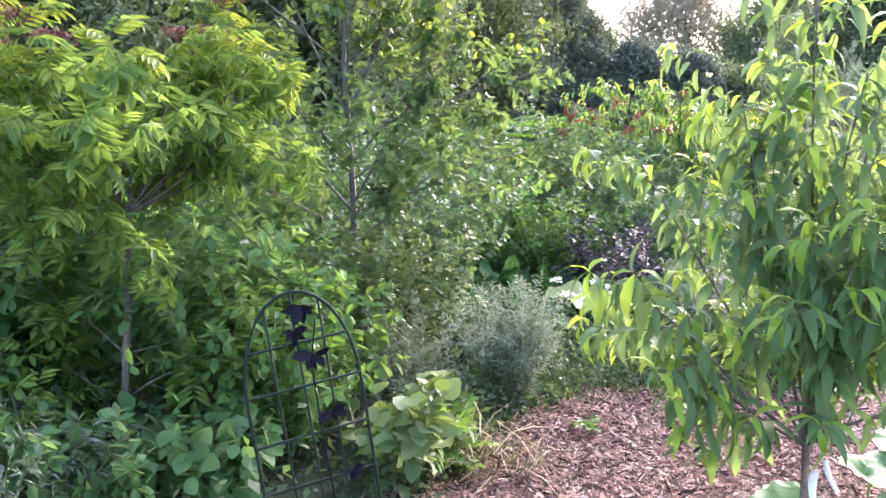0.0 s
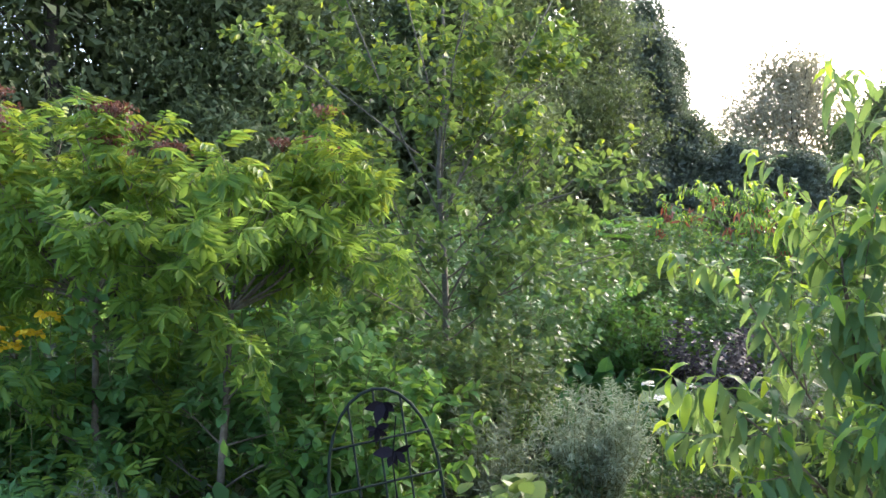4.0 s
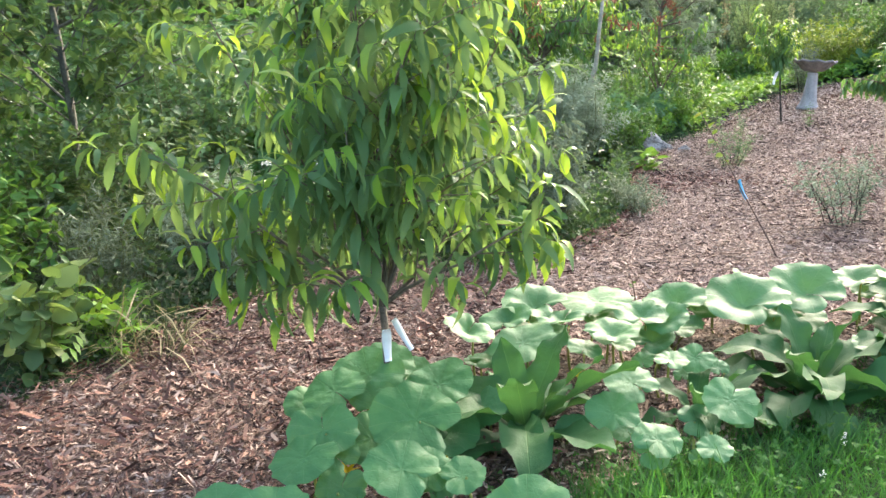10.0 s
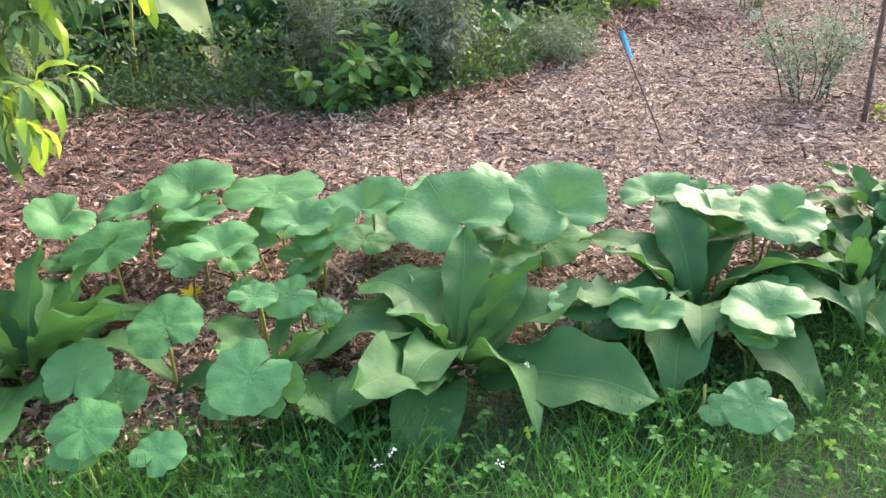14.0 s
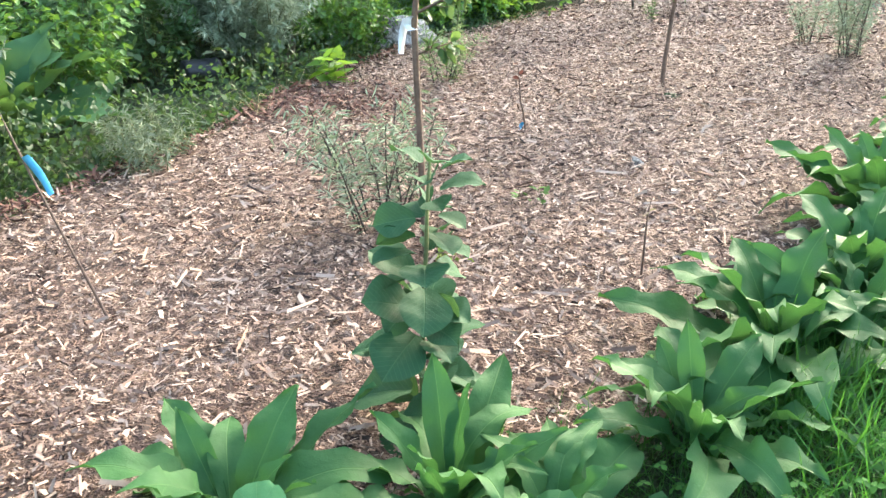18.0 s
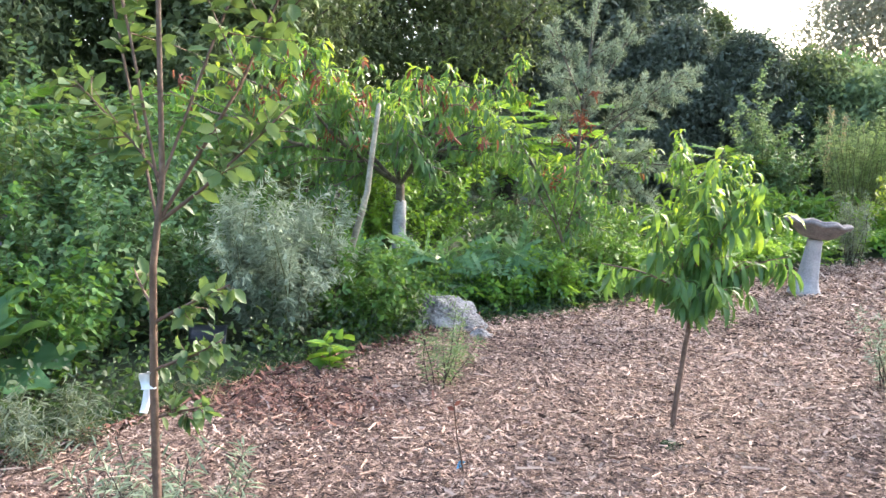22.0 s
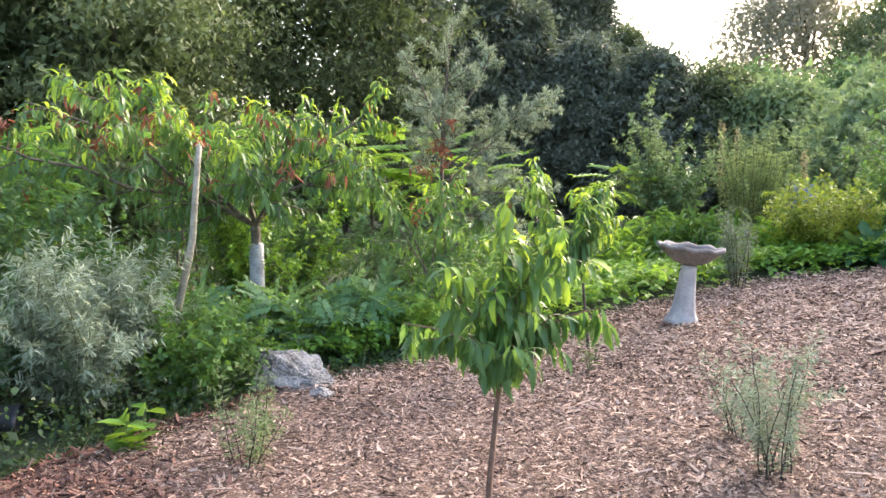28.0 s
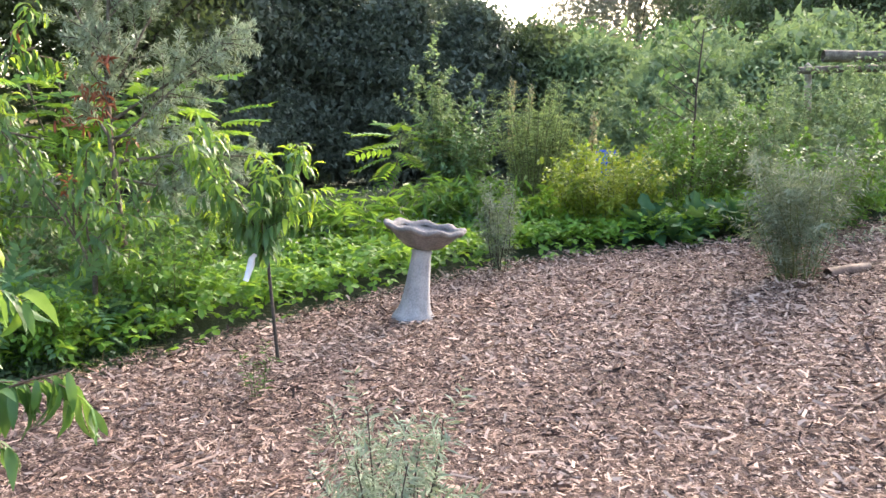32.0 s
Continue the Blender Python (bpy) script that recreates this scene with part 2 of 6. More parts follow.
M["stem"] = leafy("leaf stalk", (0.16, 0.2, 0.05), (0.28, 0.31, 0.08), (0.4, 0.4, 0.13), (0.4, 0.5, 0.1), 0.25)
M["whitewash"] = rough_solid("whitewashed bark", [(0.3, (0.13, 0.13, 0.14)), (0.5, (0.33, 0.33, 0.345)), (0.7, (0.5, 0.5, 0.5))], 10, 0.85, 0.5)
M["pole"] = rough_solid("weathered pale pole", [(0.3, (0.12, 0.105, 0.075)), (0.5, (0.27, 0.25, 0.19)), (0.7, (0.4, 0.37, 0.3))], 9, 0.85, 0.4)
M["concrete"] = rough_solid("weathered concrete", [(0.28, (0.14, 0.14, 0.145)), (0.5, (0.31, 0.305, 0.31)), (0.75, (0.48, 0.47, 0.46))], 7, 0.85, 0.6, 90, 0.006)
M["bowl"] = rough_solid("lichened concrete", [(0.28, (0.07, 0.066, 0.062)), (0.5, (0.19, 0.175, 0.168)), (0.75, (0.36, 0.335, 0.31))], 9, 0.9, 0.7, 80, 0.008)
M["rock"] = rough_solid("pale grey rock", [(0.34, (0.03, 0.03, 0.03)), (0.46, (0.15, 0.147, 0.14)), (0.56, (0.3, 0.295, 0.285)), (0.72, (0.46, 0.45, 0.44))], 7, 0.85, 1.0, 55, 0.02)
M["soil"] = rough_solid("garden soil and litter", [(0.25, (0.013, 0.021, 0.008)), (0.5, (0.026, 0.044, 0.014)), (0.75, (0.065, 0.075, 0.03))], 3, 0.95, 0.8, 40, 0.03)
M["mulch"] = rough_solid("wood chip mulch", [(0.36, (0.018, 0.01, 0.007)), (0.45, (0.085, 0.048, 0.034)), (0.53, (0.2, 0.125, 0.092)), (0.62, (0.38, 0.27, 0.21))], 28, 0.9, 1.0, 115, 0.03)
M["chip"] = rough_solid("wood chip", [(0.08, (0.028, 0.014, 0.0095)), (0.27, (0.105, 0.057, 0.04)), (0.5, (0.28, 0.18, 0.133)), (0.74, (0.43, 0.31, 0.242)), (1.0, (0.52, 0.4, 0.318))], 1.3, 0.85, 0.4, 70, 0.004, 0.92)
# dark red chips; under the peach this colour doubles as painted shade
M["red_shade_chip"] = rough_solid("dark red brown chip, also shade tint", [(0.1, (0.025, 0.01, 0.007)), (0.4, (0.09, 0.036, 0.024)), (0.7, (0.2, 0.09, 0.06)), (1.0, (0.34, 0.2, 0.14))], 1.3, 0.8, 0.4, 70, 0.004, 0.8)
M["wire"] = rough_solid("dark green coated wire", [(0.3, (0.006, 0.012, 0.009)), (0.7, (0.015, 0.027, 0.02))], 20, 0.75, 0.1)
M["wire"].node_tree.nodes["Principled BSDF"].inputs["Specular IOR Level"].default_value = 0.2
M["tag"] = rough_solid("white plastic tag", [(0.3, (0.7, 0.7, 0.72)), (0.7, (0.82, 0.82, 0.83))], 20, 0.5, 0.1)
M["blue"] = rough_solid("blue plastic", [(0.3, (0.05, 0.3, 0.55)), (0.7, (0.1, 0.46, 0.72))], 20, 0.4, 0.1)
M["barrel_blue"] = rough_solid("blue barrel plastic", [(0.3, (0.01, 0.05, 0.32)), (0.7, (0.02, 0.1, 0.5))], 10, 0.4, 0.1)
M["black"] = rough_solid("black rubber", [(0.3, (0.012, 0.012, 0.014)), (0.7, (0.04, 0.04, 0.045))], 15, 0.5, 0.3)


def big_leaf_mat(name, dark, mid, light, vein, through, spokes, ribs=95.0):
    """A large leaf seen close: paler veins that fan out (spokes) or a pale midrib with side veins, mottling, relief."""
    m = leafy(name, dark, mid, light, through, 0.25, 0.5 if spokes else 0.6, 0.3 if spokes else 0.2, 6)
    m.node_tree.nodes["Noise Texture.001"].inputs["Scale"].default_value = 55
    n, l = m.node_tree.nodes, m.node_tree.links
    b = n["Principled BSDF"]
    tc, sep = n.new("ShaderNodeTexCoord"), n.new("ShaderNodeSeparateXYZ")
    l.new(tc.outputs["Object"], sep.inputs[0])

    def op(kind, a, c=None):
        q = n.new("ShaderNodeMath")
        q.operation = kind
        for k, v in enumerate((a, c)):
            if v is None:
                continue
            if isinstance(v, (int, float)):
                q.inputs[k].default_value = v
            else:
                l.new(v, q.inputs[k])
        return q.outputs[0]

    if spokes:
        ang = op("ARCTAN2", sep.outputs["X"], sep.outputs["Y"])
        wave = op("ABSOLUTE", op("SINE", op("MULTIPLY", ang, spokes / 2)))
    else:
        ax = op("ABSOLUTE", sep.outputs["X"])
        rib = op("MULTIPLY", ax, 26.0)
        side = op("ABSOLUTE", op("SINE", op("MULTIPLY", op("ADD", sep.outputs["Y"], op("MULTIPLY", ax, -0.9)), ribs)))
        wave = op("MINIMUM", rib, op("ADD", side, 0.12))
    fac = op("SUBTRACT", 1.0, op("MINIMUM", op("MULTIPLY", wave, 11.0 if spokes else (6.0 if ribs > 50 else 2.6)), 1.0))
    cells = n.new("ShaderNodeTexVoronoi")
    cells.feature = "DISTANCE_TO_EDGE"
    cells.inputs["Scale"].default_value = 9 if spokes else 60
    warp = n.new("ShaderNodeTexNoise")
    warp.inputs["Scale"].default_value = 4 if spokes else 14
    l.new(tc.outputs["Object"], warp.inputs["Vector"])
    shift = n.new("ShaderNodeMix")
    shift.data_type = "RGBA"
    shift.inputs["Factor"].default_value = 0.12 if spokes else 0.05
    l.new(tc.outputs["Object"], shift.inputs["A"])
    l.new(warp.outputs["Color"], shift.inputs["B"])
    l.new(shift.outputs["Result"], cells.inputs["Vector"])
    net = op("SUBTRACT", 1.0, op("MINIMUM", op("MULTIPLY", cells.outputs["Distance"], 7.0), 1.0))
    fac = op("MAXIMUM", fac, op("MULTIPLY", net, 0.22 if spokes else 0.12))
    mix = n.new("ShaderNodeMix")
    mix.data_type = "RGBA"
    l.new(op("MULTIPLY", fac, 0.34 if spokes else 0.5), mix.inputs["Factor"])
    old = b.inputs["Base Color"].links[0].from_socket
    l.new(old, mix.inputs["A"])
    mix.inputs["B"].default_value = (*vein, 1)
    l.new(mix.outputs["Result"], b.inputs["Base Color"])
    bump = n["Bump"]
    hgt = op("ADD", bump.inputs["Height"].links[0].from_socket, op("MULTIPLY", fac, -0.4 if spokes else -0.6))
    l.new(hgt, bump.inputs["Height"])
    bump.inputs["Strength"].default_value, bump.inputs["Distance"].default_value = 0.45 if spokes else 0.4, 0.005
    return m


M["squash"] = big_leaf_mat("squash leaf", (0.044, 0.126, 0.032), (0.074, 0.188, 0.049), (0.118, 0.25, 0.074), (0.24, 0.36, 0.13), (0.3, 0.5, 0.06), 10)
M["comfrey"] = big_leaf_mat("comfrey leaf", (0.024, 0.070, 0.017), (0.044, 0.111, 0.026), (0.073, 0.161, 0.037), (0.148, 0.270, 0.087), (0.104, 0.261, 0.044), 0)
M["ribbed"] = big_leaf_mat("ribbed shrub leaf", (0.02, 0.055, 0.02), (0.036, 0.09, 0.03), (0.065, 0.135, 0.045), (0.13, 0.23, 0.1), (0.1, 0.2, 0.04), 0, 34.0)
M["comfrey_dark"] = big_leaf_mat("dark comfrey leaf", (0.026, 0.065, 0.023), (0.047, 0.11, 0.034), (0.08, 0.158, 0.05), (0.12, 0.2, 0.07), (0.2, 0.35, 0.05), 0)


# ---- mesh builders ----
def mesh_of(name, verts, faces):
    """A mesh from arrays: verts (n, 3), faces (m, 3 or 4)."""
    me = bpy.data.meshes.new(name)
    verts, faces = np.asarray(verts, np.float32), np.asarray(faces, np.int32)
    k = faces.shape[1]
    me.vertices.add(len(verts))
    me.vertices.foreach_set("co", verts.ravel())
    me.loops.add(faces.size)
    me.loops.foreach_set("vertex_index", faces.ravel())
    me.polygons.add(len(faces))
    me.polygons.foreach_set("loop_start", np.arange(0, faces.size, k, dtype=np.int32))
    me.polygons.foreach_set("loop_total", np.full(len(faces), k, np.int32))
    me.update(calc_edges=True)
    return me


def smooth(me, on=True):
    me.polygons.foreach_set("use_smooth", np.full(len(me.polygons), on))
    return me


def joined(*pairs):
    vs, fs, n = [], [], 0
    for v, f in pairs:
        if len(v):
            vs.append(np.asarray(v, float))
            fs.append(np.asarray(f) + n)
            n += len(v)
    return np.concatenate(vs), np.concatenate(fs)


def part(name, me, material, parent, label=""):
    """A mesh object under a thing or a part. me: a mesh, a bmesh, or (verts, faces)."""
    if isinstance(me, tuple):
        me = smooth(mesh_of(name, *me))
    elif isinstance(me, bmesh.types.BMesh):
        bm, me = me, bpy.data.meshes.new(name)
        bm.to_mesh(me)
        bm.free()
    if not me.materials:
        me.materials.append(material)
    ob = new(name, me)
    ob.parent = parent
    return tagged(ob, label)


def thing(name, label, category, at=(0, 0, 0), group="", kind=""):
    ob = new(name)
    ob.empty_display_size = 0.1
    ob.matrix_world = Matrix.Translation(at)
    return tagged(ob, label, category, group, kind)


def unit(v):
    v = np.asarray(v, float)
    return v / np.maximum(np.linalg.norm(v, axis=-1, keepdims=True), 1e-9)


def blade(rows, cols_fold=0.18, bend=0.25):
    """A folded leaf of unit length along y: rows of (place along it, half width)."""
    v, f = [], []
    for t, w in rows:
        z = -bend * t * t
        v += [(-w, t, z + cols_fold * w), (0, t, z), (w, t, z + cols_fold * w)]
    for k in range(len(rows) - 1):
        a = 3 * k
        f += [(a, a + 1, a + 4, a + 3), (a + 1, a + 2, a + 5, a + 4)]
    return np.array(v), np.array(f)


def pinnate(pairs=4, leaflet=0.34, width=0.09, bend=0.3):
    """A compound leaf: pairs of leaflets and one at the tip, each a four-cornered blade folded on its rib."""
    v, f = [], []

    def add(o, ang):
        c, s = math.cos(ang), math.sin(ang)
        base = len(v)
        for x, y, z in ((0, 0, 0), (-width, 0.45, 0.03), (0, 1, -0.14), (width, 0.45, 0.03)):
            x, y, z = x, y * leaflet, z * leaflet
            v.append((o[0] + c * x + s * y, o[1] - s * x + c * y, o[2] + z - 0.25 * abs(s) * y))
        f.append((base, base + 3, base + 2, base + 1))

    for k in range(pairs):
        t = 0.2 + 0.7 * k / pairs
        o = (0, t, -bend * t * t)
        add(o, radians(62))
        add(o, radians(-62))
    add((0, 0.85, -bend * 0.72), 0.0)
    return np.array(v), np.array(f)


def arc_blade(rows, fold=0.3, turn=1.3):
    """A leaf of unit length that curls over: its tip points down by the angle turn."""
    v, f = [], []
    for t, w in rows:
        y, z = math.sin(turn * t) / turn, -(1 - math.cos(turn * t)) / turn
        v += [(-w, y, z + fold * w), (0, y, z), (w, y, z + fold * w)]
    for k in range(len(rows) - 1):
        a = 3 * k
        f += [(a, a + 1, a + 4, a + 3), (a + 1, a + 2, a + 5, a + 4)]
    return np.array(v), np.array(f)


def elder_leaf(pairs=3, leaflet=0.5, half=0.15, turn=0.8):
    """A drooping compound leaf: broad pointed leaflets in pairs on an arching stalk, each folded on its midrib."""
    out = []

    def add(t, ang, size):
        hv, hf = hexleaf(half, 0.3, 0.35)
        c, s = math.cos(ang), math.sin(ang)
        y, z = math.sin(turn * t) / turn, -(1 - math.cos(turn * t)) / turn
        dx, dy = c * hv[:, 0] + s * hv[:, 1], -s * hv[:, 0] + c * hv[:, 1]
        tilt = turn * t * c + 0.12
        v = np.stack([dx, dy * math.cos(tilt) + hv[:, 2] * math.sin(tilt), hv[:, 2] * math.cos(tilt) - dy * math.sin(tilt) - 0.2 * abs(s) * hv[:, 1]], -1)
        out.append((v * size * leaflet + (0, y, z), hf))

    for k in range(pairs):
        t = 0.25 + 0.55 * k / pairs
        add(t, radians(60), 0.85 + 0.1 * k)
        add(t, radians(-60), 0.85 + 0.1 * k)
    add(0.72, 0.0, 1.1)
    return joined(*out)


def hexleaf(half, fold=0.25, bend=0.2):
    # a leaf of six corners folded on its midrib
    v = np.array([(0, 0, 0), (half * 0.8, 0.28, fold * half), (half, 0.62, fold * half - bend * 0.4), (0, 1, -bend), (-half, 0.62, fold * half - bend * 0.4), (-half * 0.8, 0.28, fold * half)])
    return v, np.array([(0, 1, 2, 3), (0, 3, 4, 5)])


LANCE_LITE = hexleaf(0.115, 0.35, 0.5)
OVAL_FINE = blade([(0, 0.03), (0.3, 0.24), (0.65, 0.25), (1, 0.02)], 0.25, 0.2)
OVAL = hexleaf(0.27)
OVAL_LITE = hexleaf(0.29, 0.25, 0.15)
ARC = arc_blade([(0, 0.01), (0.16, 0.08), (0.42, 0.114), (0.72, 0.082), (1, 0.004)], 0.3, 1.2)
ARC_TIP = arc_blade([(0, 0.012), (0.25, 0.095), (0.5, 0.11), (0.78, 0.07), (1, 0.004)], 0.3, 2.1)
ARC_LITE = arc_blade([(0, 0.02), (0.35, 0.112), (0.7, 0.085), (1, 0.004)], 0.3, 1.2)
ELDER = elder_leaf()
NEEDLE = (np.array([(0, 0, 0), (0.07, 0.5, 0.02), (0, 1, -0.1), (-0.07, 0.5, 0.02)]), np.array([(0, 1, 2, 3)]))
DIAMOND = (np.array([(0, 0, 0), (0.27, 0.5, 0.05), (0, 1, -0.12), (-0.27, 0.5, 0.05)]), np.array([(0, 1, 2, 3)]))
ROUND = blade([(0, 0.1), (0.25, 0.36), (0.6, 0.42), (0.9, 0.2), (1, 0.04)], 0.2, 0.25)
TUFT = blade([(0, 0.16), (0.5, 0.42), (1, 0.12)], 0.3, 0.3)
GRASS = (np.array([(-0.014, 0, 0), (0.014, 0, 0), (0.012, 0.5, -0.12), (-0.012, 0.5, -0.12), (0.003, 1, -0.5), (-0.003, 1, -0.5)]), np.array([(0, 1, 2, 3), (3, 2, 4, 5)]))
CARD3 = (np.array([(-0.27, 0.15, 0.0), (0.24, 0, 0.05), (0.02, 1, -0.22)]), np.array([(0, 1, 2)]))
PINNATE = pinnate()
PINNATE_LONG = pinnate(7, 0.24, 0.055, 0.35)


def scatter(template, pos, axis, size, rng, hint=None, roll=0.5):
    """Copies of a leaf at pos, pointing along axis, with their upper side towards hint (the sky)."""
    tv, tf = template
    n = len(pos)
    axis = unit(axis)
    hint = np.tile((0, 0, 1.0), (n, 1)) if hint is None else hint
    hint = unit(hint + rng.normal(0, roll, (n, 3)))
    x = unit(np.cross(axis, hint))
    z = np.cross(x, axis)
    size = np.broadcast_to(size, n)
    v = (tv[None, :, 0, None] * x[:, None] + tv[None, :, 1, None] * axis[:, None] + tv[None, :, 2, None] * z[:, None]) * size[:, None, None] + pos[:, None]
    f = tf[None] + (np.arange(n) * len(tv))[:, None, None]
    return v.reshape(-1, 3), f.reshape(-1, tf.shape[1])


def tube(pts, r0, r1, sides=6):
    pts = np.asarray(pts, float)
    d = unit(np.gradient(pts, axis=0))
    up = np.where(np.abs(d[:, 2:3]) > 0.9, (1.0, 0, 0), (0, 0, 1.0))
    a = unit(np.cross(d, up))
    b = np.cross(d, a)
    r = np.linspace(r0, r1, len(pts))
    ang = np.linspace(0, 2 * np.pi, sides, endpoint=False)
    v = pts[:, None] + r[:, None, None] * (np.cos(ang)[None, :, None] * a[:, None] + np.sin(ang)[None, :, None] * b[:, None])
    f = []
    for i in range(len(pts) - 1):
        for j in range(sides):
            k = (j + 1) % sides
            f.append((i * sides + j, i * sides + k, (i + 1) * sides + k, (i + 1) * sides + j))
    v = v.reshape(-1, 3)
    e = (len(pts) - 1) * sides
    n = len(v)
    v = np.concatenate([v, pts[-1:] + d[-1:] * r1])
    for j in range(0, sides - 1, 2):
        f.append((e + j, e + (j + 1) % sides, e + (j + 2) % sides, n))
    return v, np.array(f)


def tubes(branches, sides=5):
    return joined(*[tube(p if k == 0 else p[::2], a, b, sides if k == 0 else (4 if k == 1 else 3)) for p, a, b, k in branches])


def stroke(start, way, length, rng, wobble=0.12, lift=0.0, steps=6):
    """A crooked line from start along way; lift bends it up (or down) as it goes."""
    p, d, out = np.array(start, float), unit(way), [np.array(start, float)]
    for _ in range(steps):
        d = unit(d + rng.normal(0, wobble, 3) + (0, 0, lift / steps))
        p = p + d * length / steps
        out.append(p)
    return np.array(out)


def grow(rng, start, way, length, radius, kids, ratio=0.6, angle=45, lift=0.0, wobble=0.1, level=0, first=0.3, taper=0.4):
    """A limb with its side branches. kids: how many side branches at each level."""
    pts = stroke(start, way, length, rng, wobble, lift)
    out = [(pts, radius, radius * taper, level)]
    if kids:
        for k in range(kids[0]):
            t = first + (1 - first) * (k + rng.uniform(0, 0.9)) / kids[0]
            i = min(int(t * (len(pts) - 1)), len(pts) - 2)
            p = pts[i] + (pts[i + 1] - pts[i]) * (t * (len(pts) - 1) - i)
            d = unit(pts[i + 1] - pts[i])
            side = unit(np.cross(d, rng.normal(0, 1, 3)))
            a = radians(angle + rng.normal(0, 10))
            w = d * math.cos(a) + side * math.sin(a)
            out += grow(rng, p, w, length * ratio * rng.uniform(0.7, 1.15) * (1.1 - 0.5 * t), radius * (1 - (1 - taper) * t) * 0.6, kids[1:], ratio, angle, lift, wobble * 1.2, level + 1, 0.15, taper)
    return out


def leaves_on(branches, rng, level, per_m, template, size, droop=0.3, out=0.9, start=0.1, vary=0.25, roll=0.45):
    """Leaves along the limbs of that level and finer."""
    pos, ax = [], []
    for pts, _, _, k in branches:
        if k < level:
            continue
        length = np.linalg.norm(np.diff(pts, axis=0), axis=1).sum()
        n = max(2, int(length * per_m * rng.uniform(0.8, 1.2)))
        t = (start + (1 - start) * rng.uniform(0, 1, n)) * (len(pts) - 1)
        i = np.minimum(t.astype(int), len(pts) - 2)
        d = unit(pts[i + 1] - pts[i])
        pos.append(pts[i] + (pts[i + 1] - pts[i]) * (t - i)[:, None])
        side = unit(np.cross(d, rng.normal(0, 1, (n, 3))))
        ax.append(unit(d * 0.5 + side * out + np.array((0, 0, -droop))))
    pos, ax = np.concatenate(pos), np.concatenate(ax)
    return scatter(template, pos, ax, size * rng.uniform(1 - vary, 1 + vary, len(pos)), rng, None, roll)


def hang(branches, rng, per_m, template, size, spread=0.8, rise=0.05, start=0.05, roll=0.3):
    """Leaves set in a spiral along shoots, held out and curling down."""
    pos, ax, sz = [], [], []
    for pts, _, _, _ in branches:
        length = np.linalg.norm(np.diff(pts, axis=0), axis=1).sum()
        n = max(3, int(length * per_m))
        t = (start + (1 - start) * (np.arange(n) + rng.uniform(0, 1, n)) / n) * (len(pts) - 1)
        i = np.minimum(t.astype(int), len(pts) - 2)
        d = unit(pts[i + 1] - pts[i])
        pos.append(pts[i] + (pts[i + 1] - pts[i]) * (t - i)[:, None])
        u = unit(np.cross(d, (0.3, 0.2, 1.0)))
        w = np.cross(d, u)
        phi = (np.arange(n) * 2.4 + rng.uniform(0, 6) + rng.normal(0, 0.35, n))[:, None]
        ax.append(unit(d * 0.4 + (np.cos(phi) * u + np.sin(phi) * w) * spread + np.array((0, 0, rise)) + rng.normal(0, 0.12, (n, 3))))
        sz.append(np.linspace(1.05, 0.75, n))
    pos, ax, sz = np.concatenate(pos), np.concatenate(ax), np.concatenate(sz)
    return scatter(template, pos, ax, size * sz * rng.uniform(0.75, 1.2, len(pos)), rng, None, roll)


def G(x, y):
    """The height of the ground."""
    x, y = np.clip(x, -7, 9), np.clip(y, -4, 17)
    return -0.196 - 0.0175 * x + 0.0221 * y + 0.0069 * x * x + 0.0045 * x * y - 0.0002 * y * y


def foot(x, y, dz=0.0):
    return np.array((x, y, float(G(x, y)) + dz))


# ---- ground ----
def sheet(xs, ys, lift=0.0):
    X, Y = np.meshgrid(xs, ys, indexing="ij")
    v = np.stack([X, Y, G(X, Y) + lift], -1).reshape(-1, 3)
    a = np.arange(len(xs) * len(ys)).reshape(len(xs), len(ys))
    f = np.stack([a[:-1, :-1], a[1:, :-1], a[1:, 1:], a[:-1, 1:]], -1).reshape(-1, 4)
    return v, f


gx = np.concatenate([[-400, -120, -50, -20], np.arange(-9, 12.1, 0.5), [25, 60, 150, 400]])
gy = np.concatenate([[-200, -60, -20, -8], np.arange(-4, 18.1, 0.5), [26, 40, 80, 200, 600]])
ground = new("ground", smooth(mesh_of("ground", *sheet(gx, gy))))
ground.data.materials.append(M["soil"])
tagged(ground, "dark garden soil sloping gently up the hillside", "ground", kind="structure")

BACK = np.array([(-3.4, 2.2), (-2.9, 2.85), (-2.65, 3.75), (-2.2, 4.35), (-1.5, 4.5), (-0.9, 4.55), (-0.3, 5.3), (0, 6.2), (0.15, 7.2), (0.4, 7.9), (0.7, 8.9), (1.2, 9.4), (1.7, 10), (2.2, 10.8), (2.8, 11.6), (3.6, 12.55), (4.2, 12.75), (5.6, 12.85), (7, 13.2), (9.5, 13.6)])
FRONT = np.array([(-3.4, 1.0), (-2.3, 1.25), (-1.3, 1.75), (-0.7, 2.05), (-0.3, 2.3), (0.5, 2.75), (1.2, 3.25), (2, 3.85), (2.4, 4.15), (2.9, 4.75), (3.5, 5.4), (4.4, 6.1), (6, 7), (9.5, 8.6)])


def band(x):
    return np.interp(x, FRONT[:, 0], FRONT[:, 1]), np.interp(x, BACK[:, 0], BACK[:, 1])


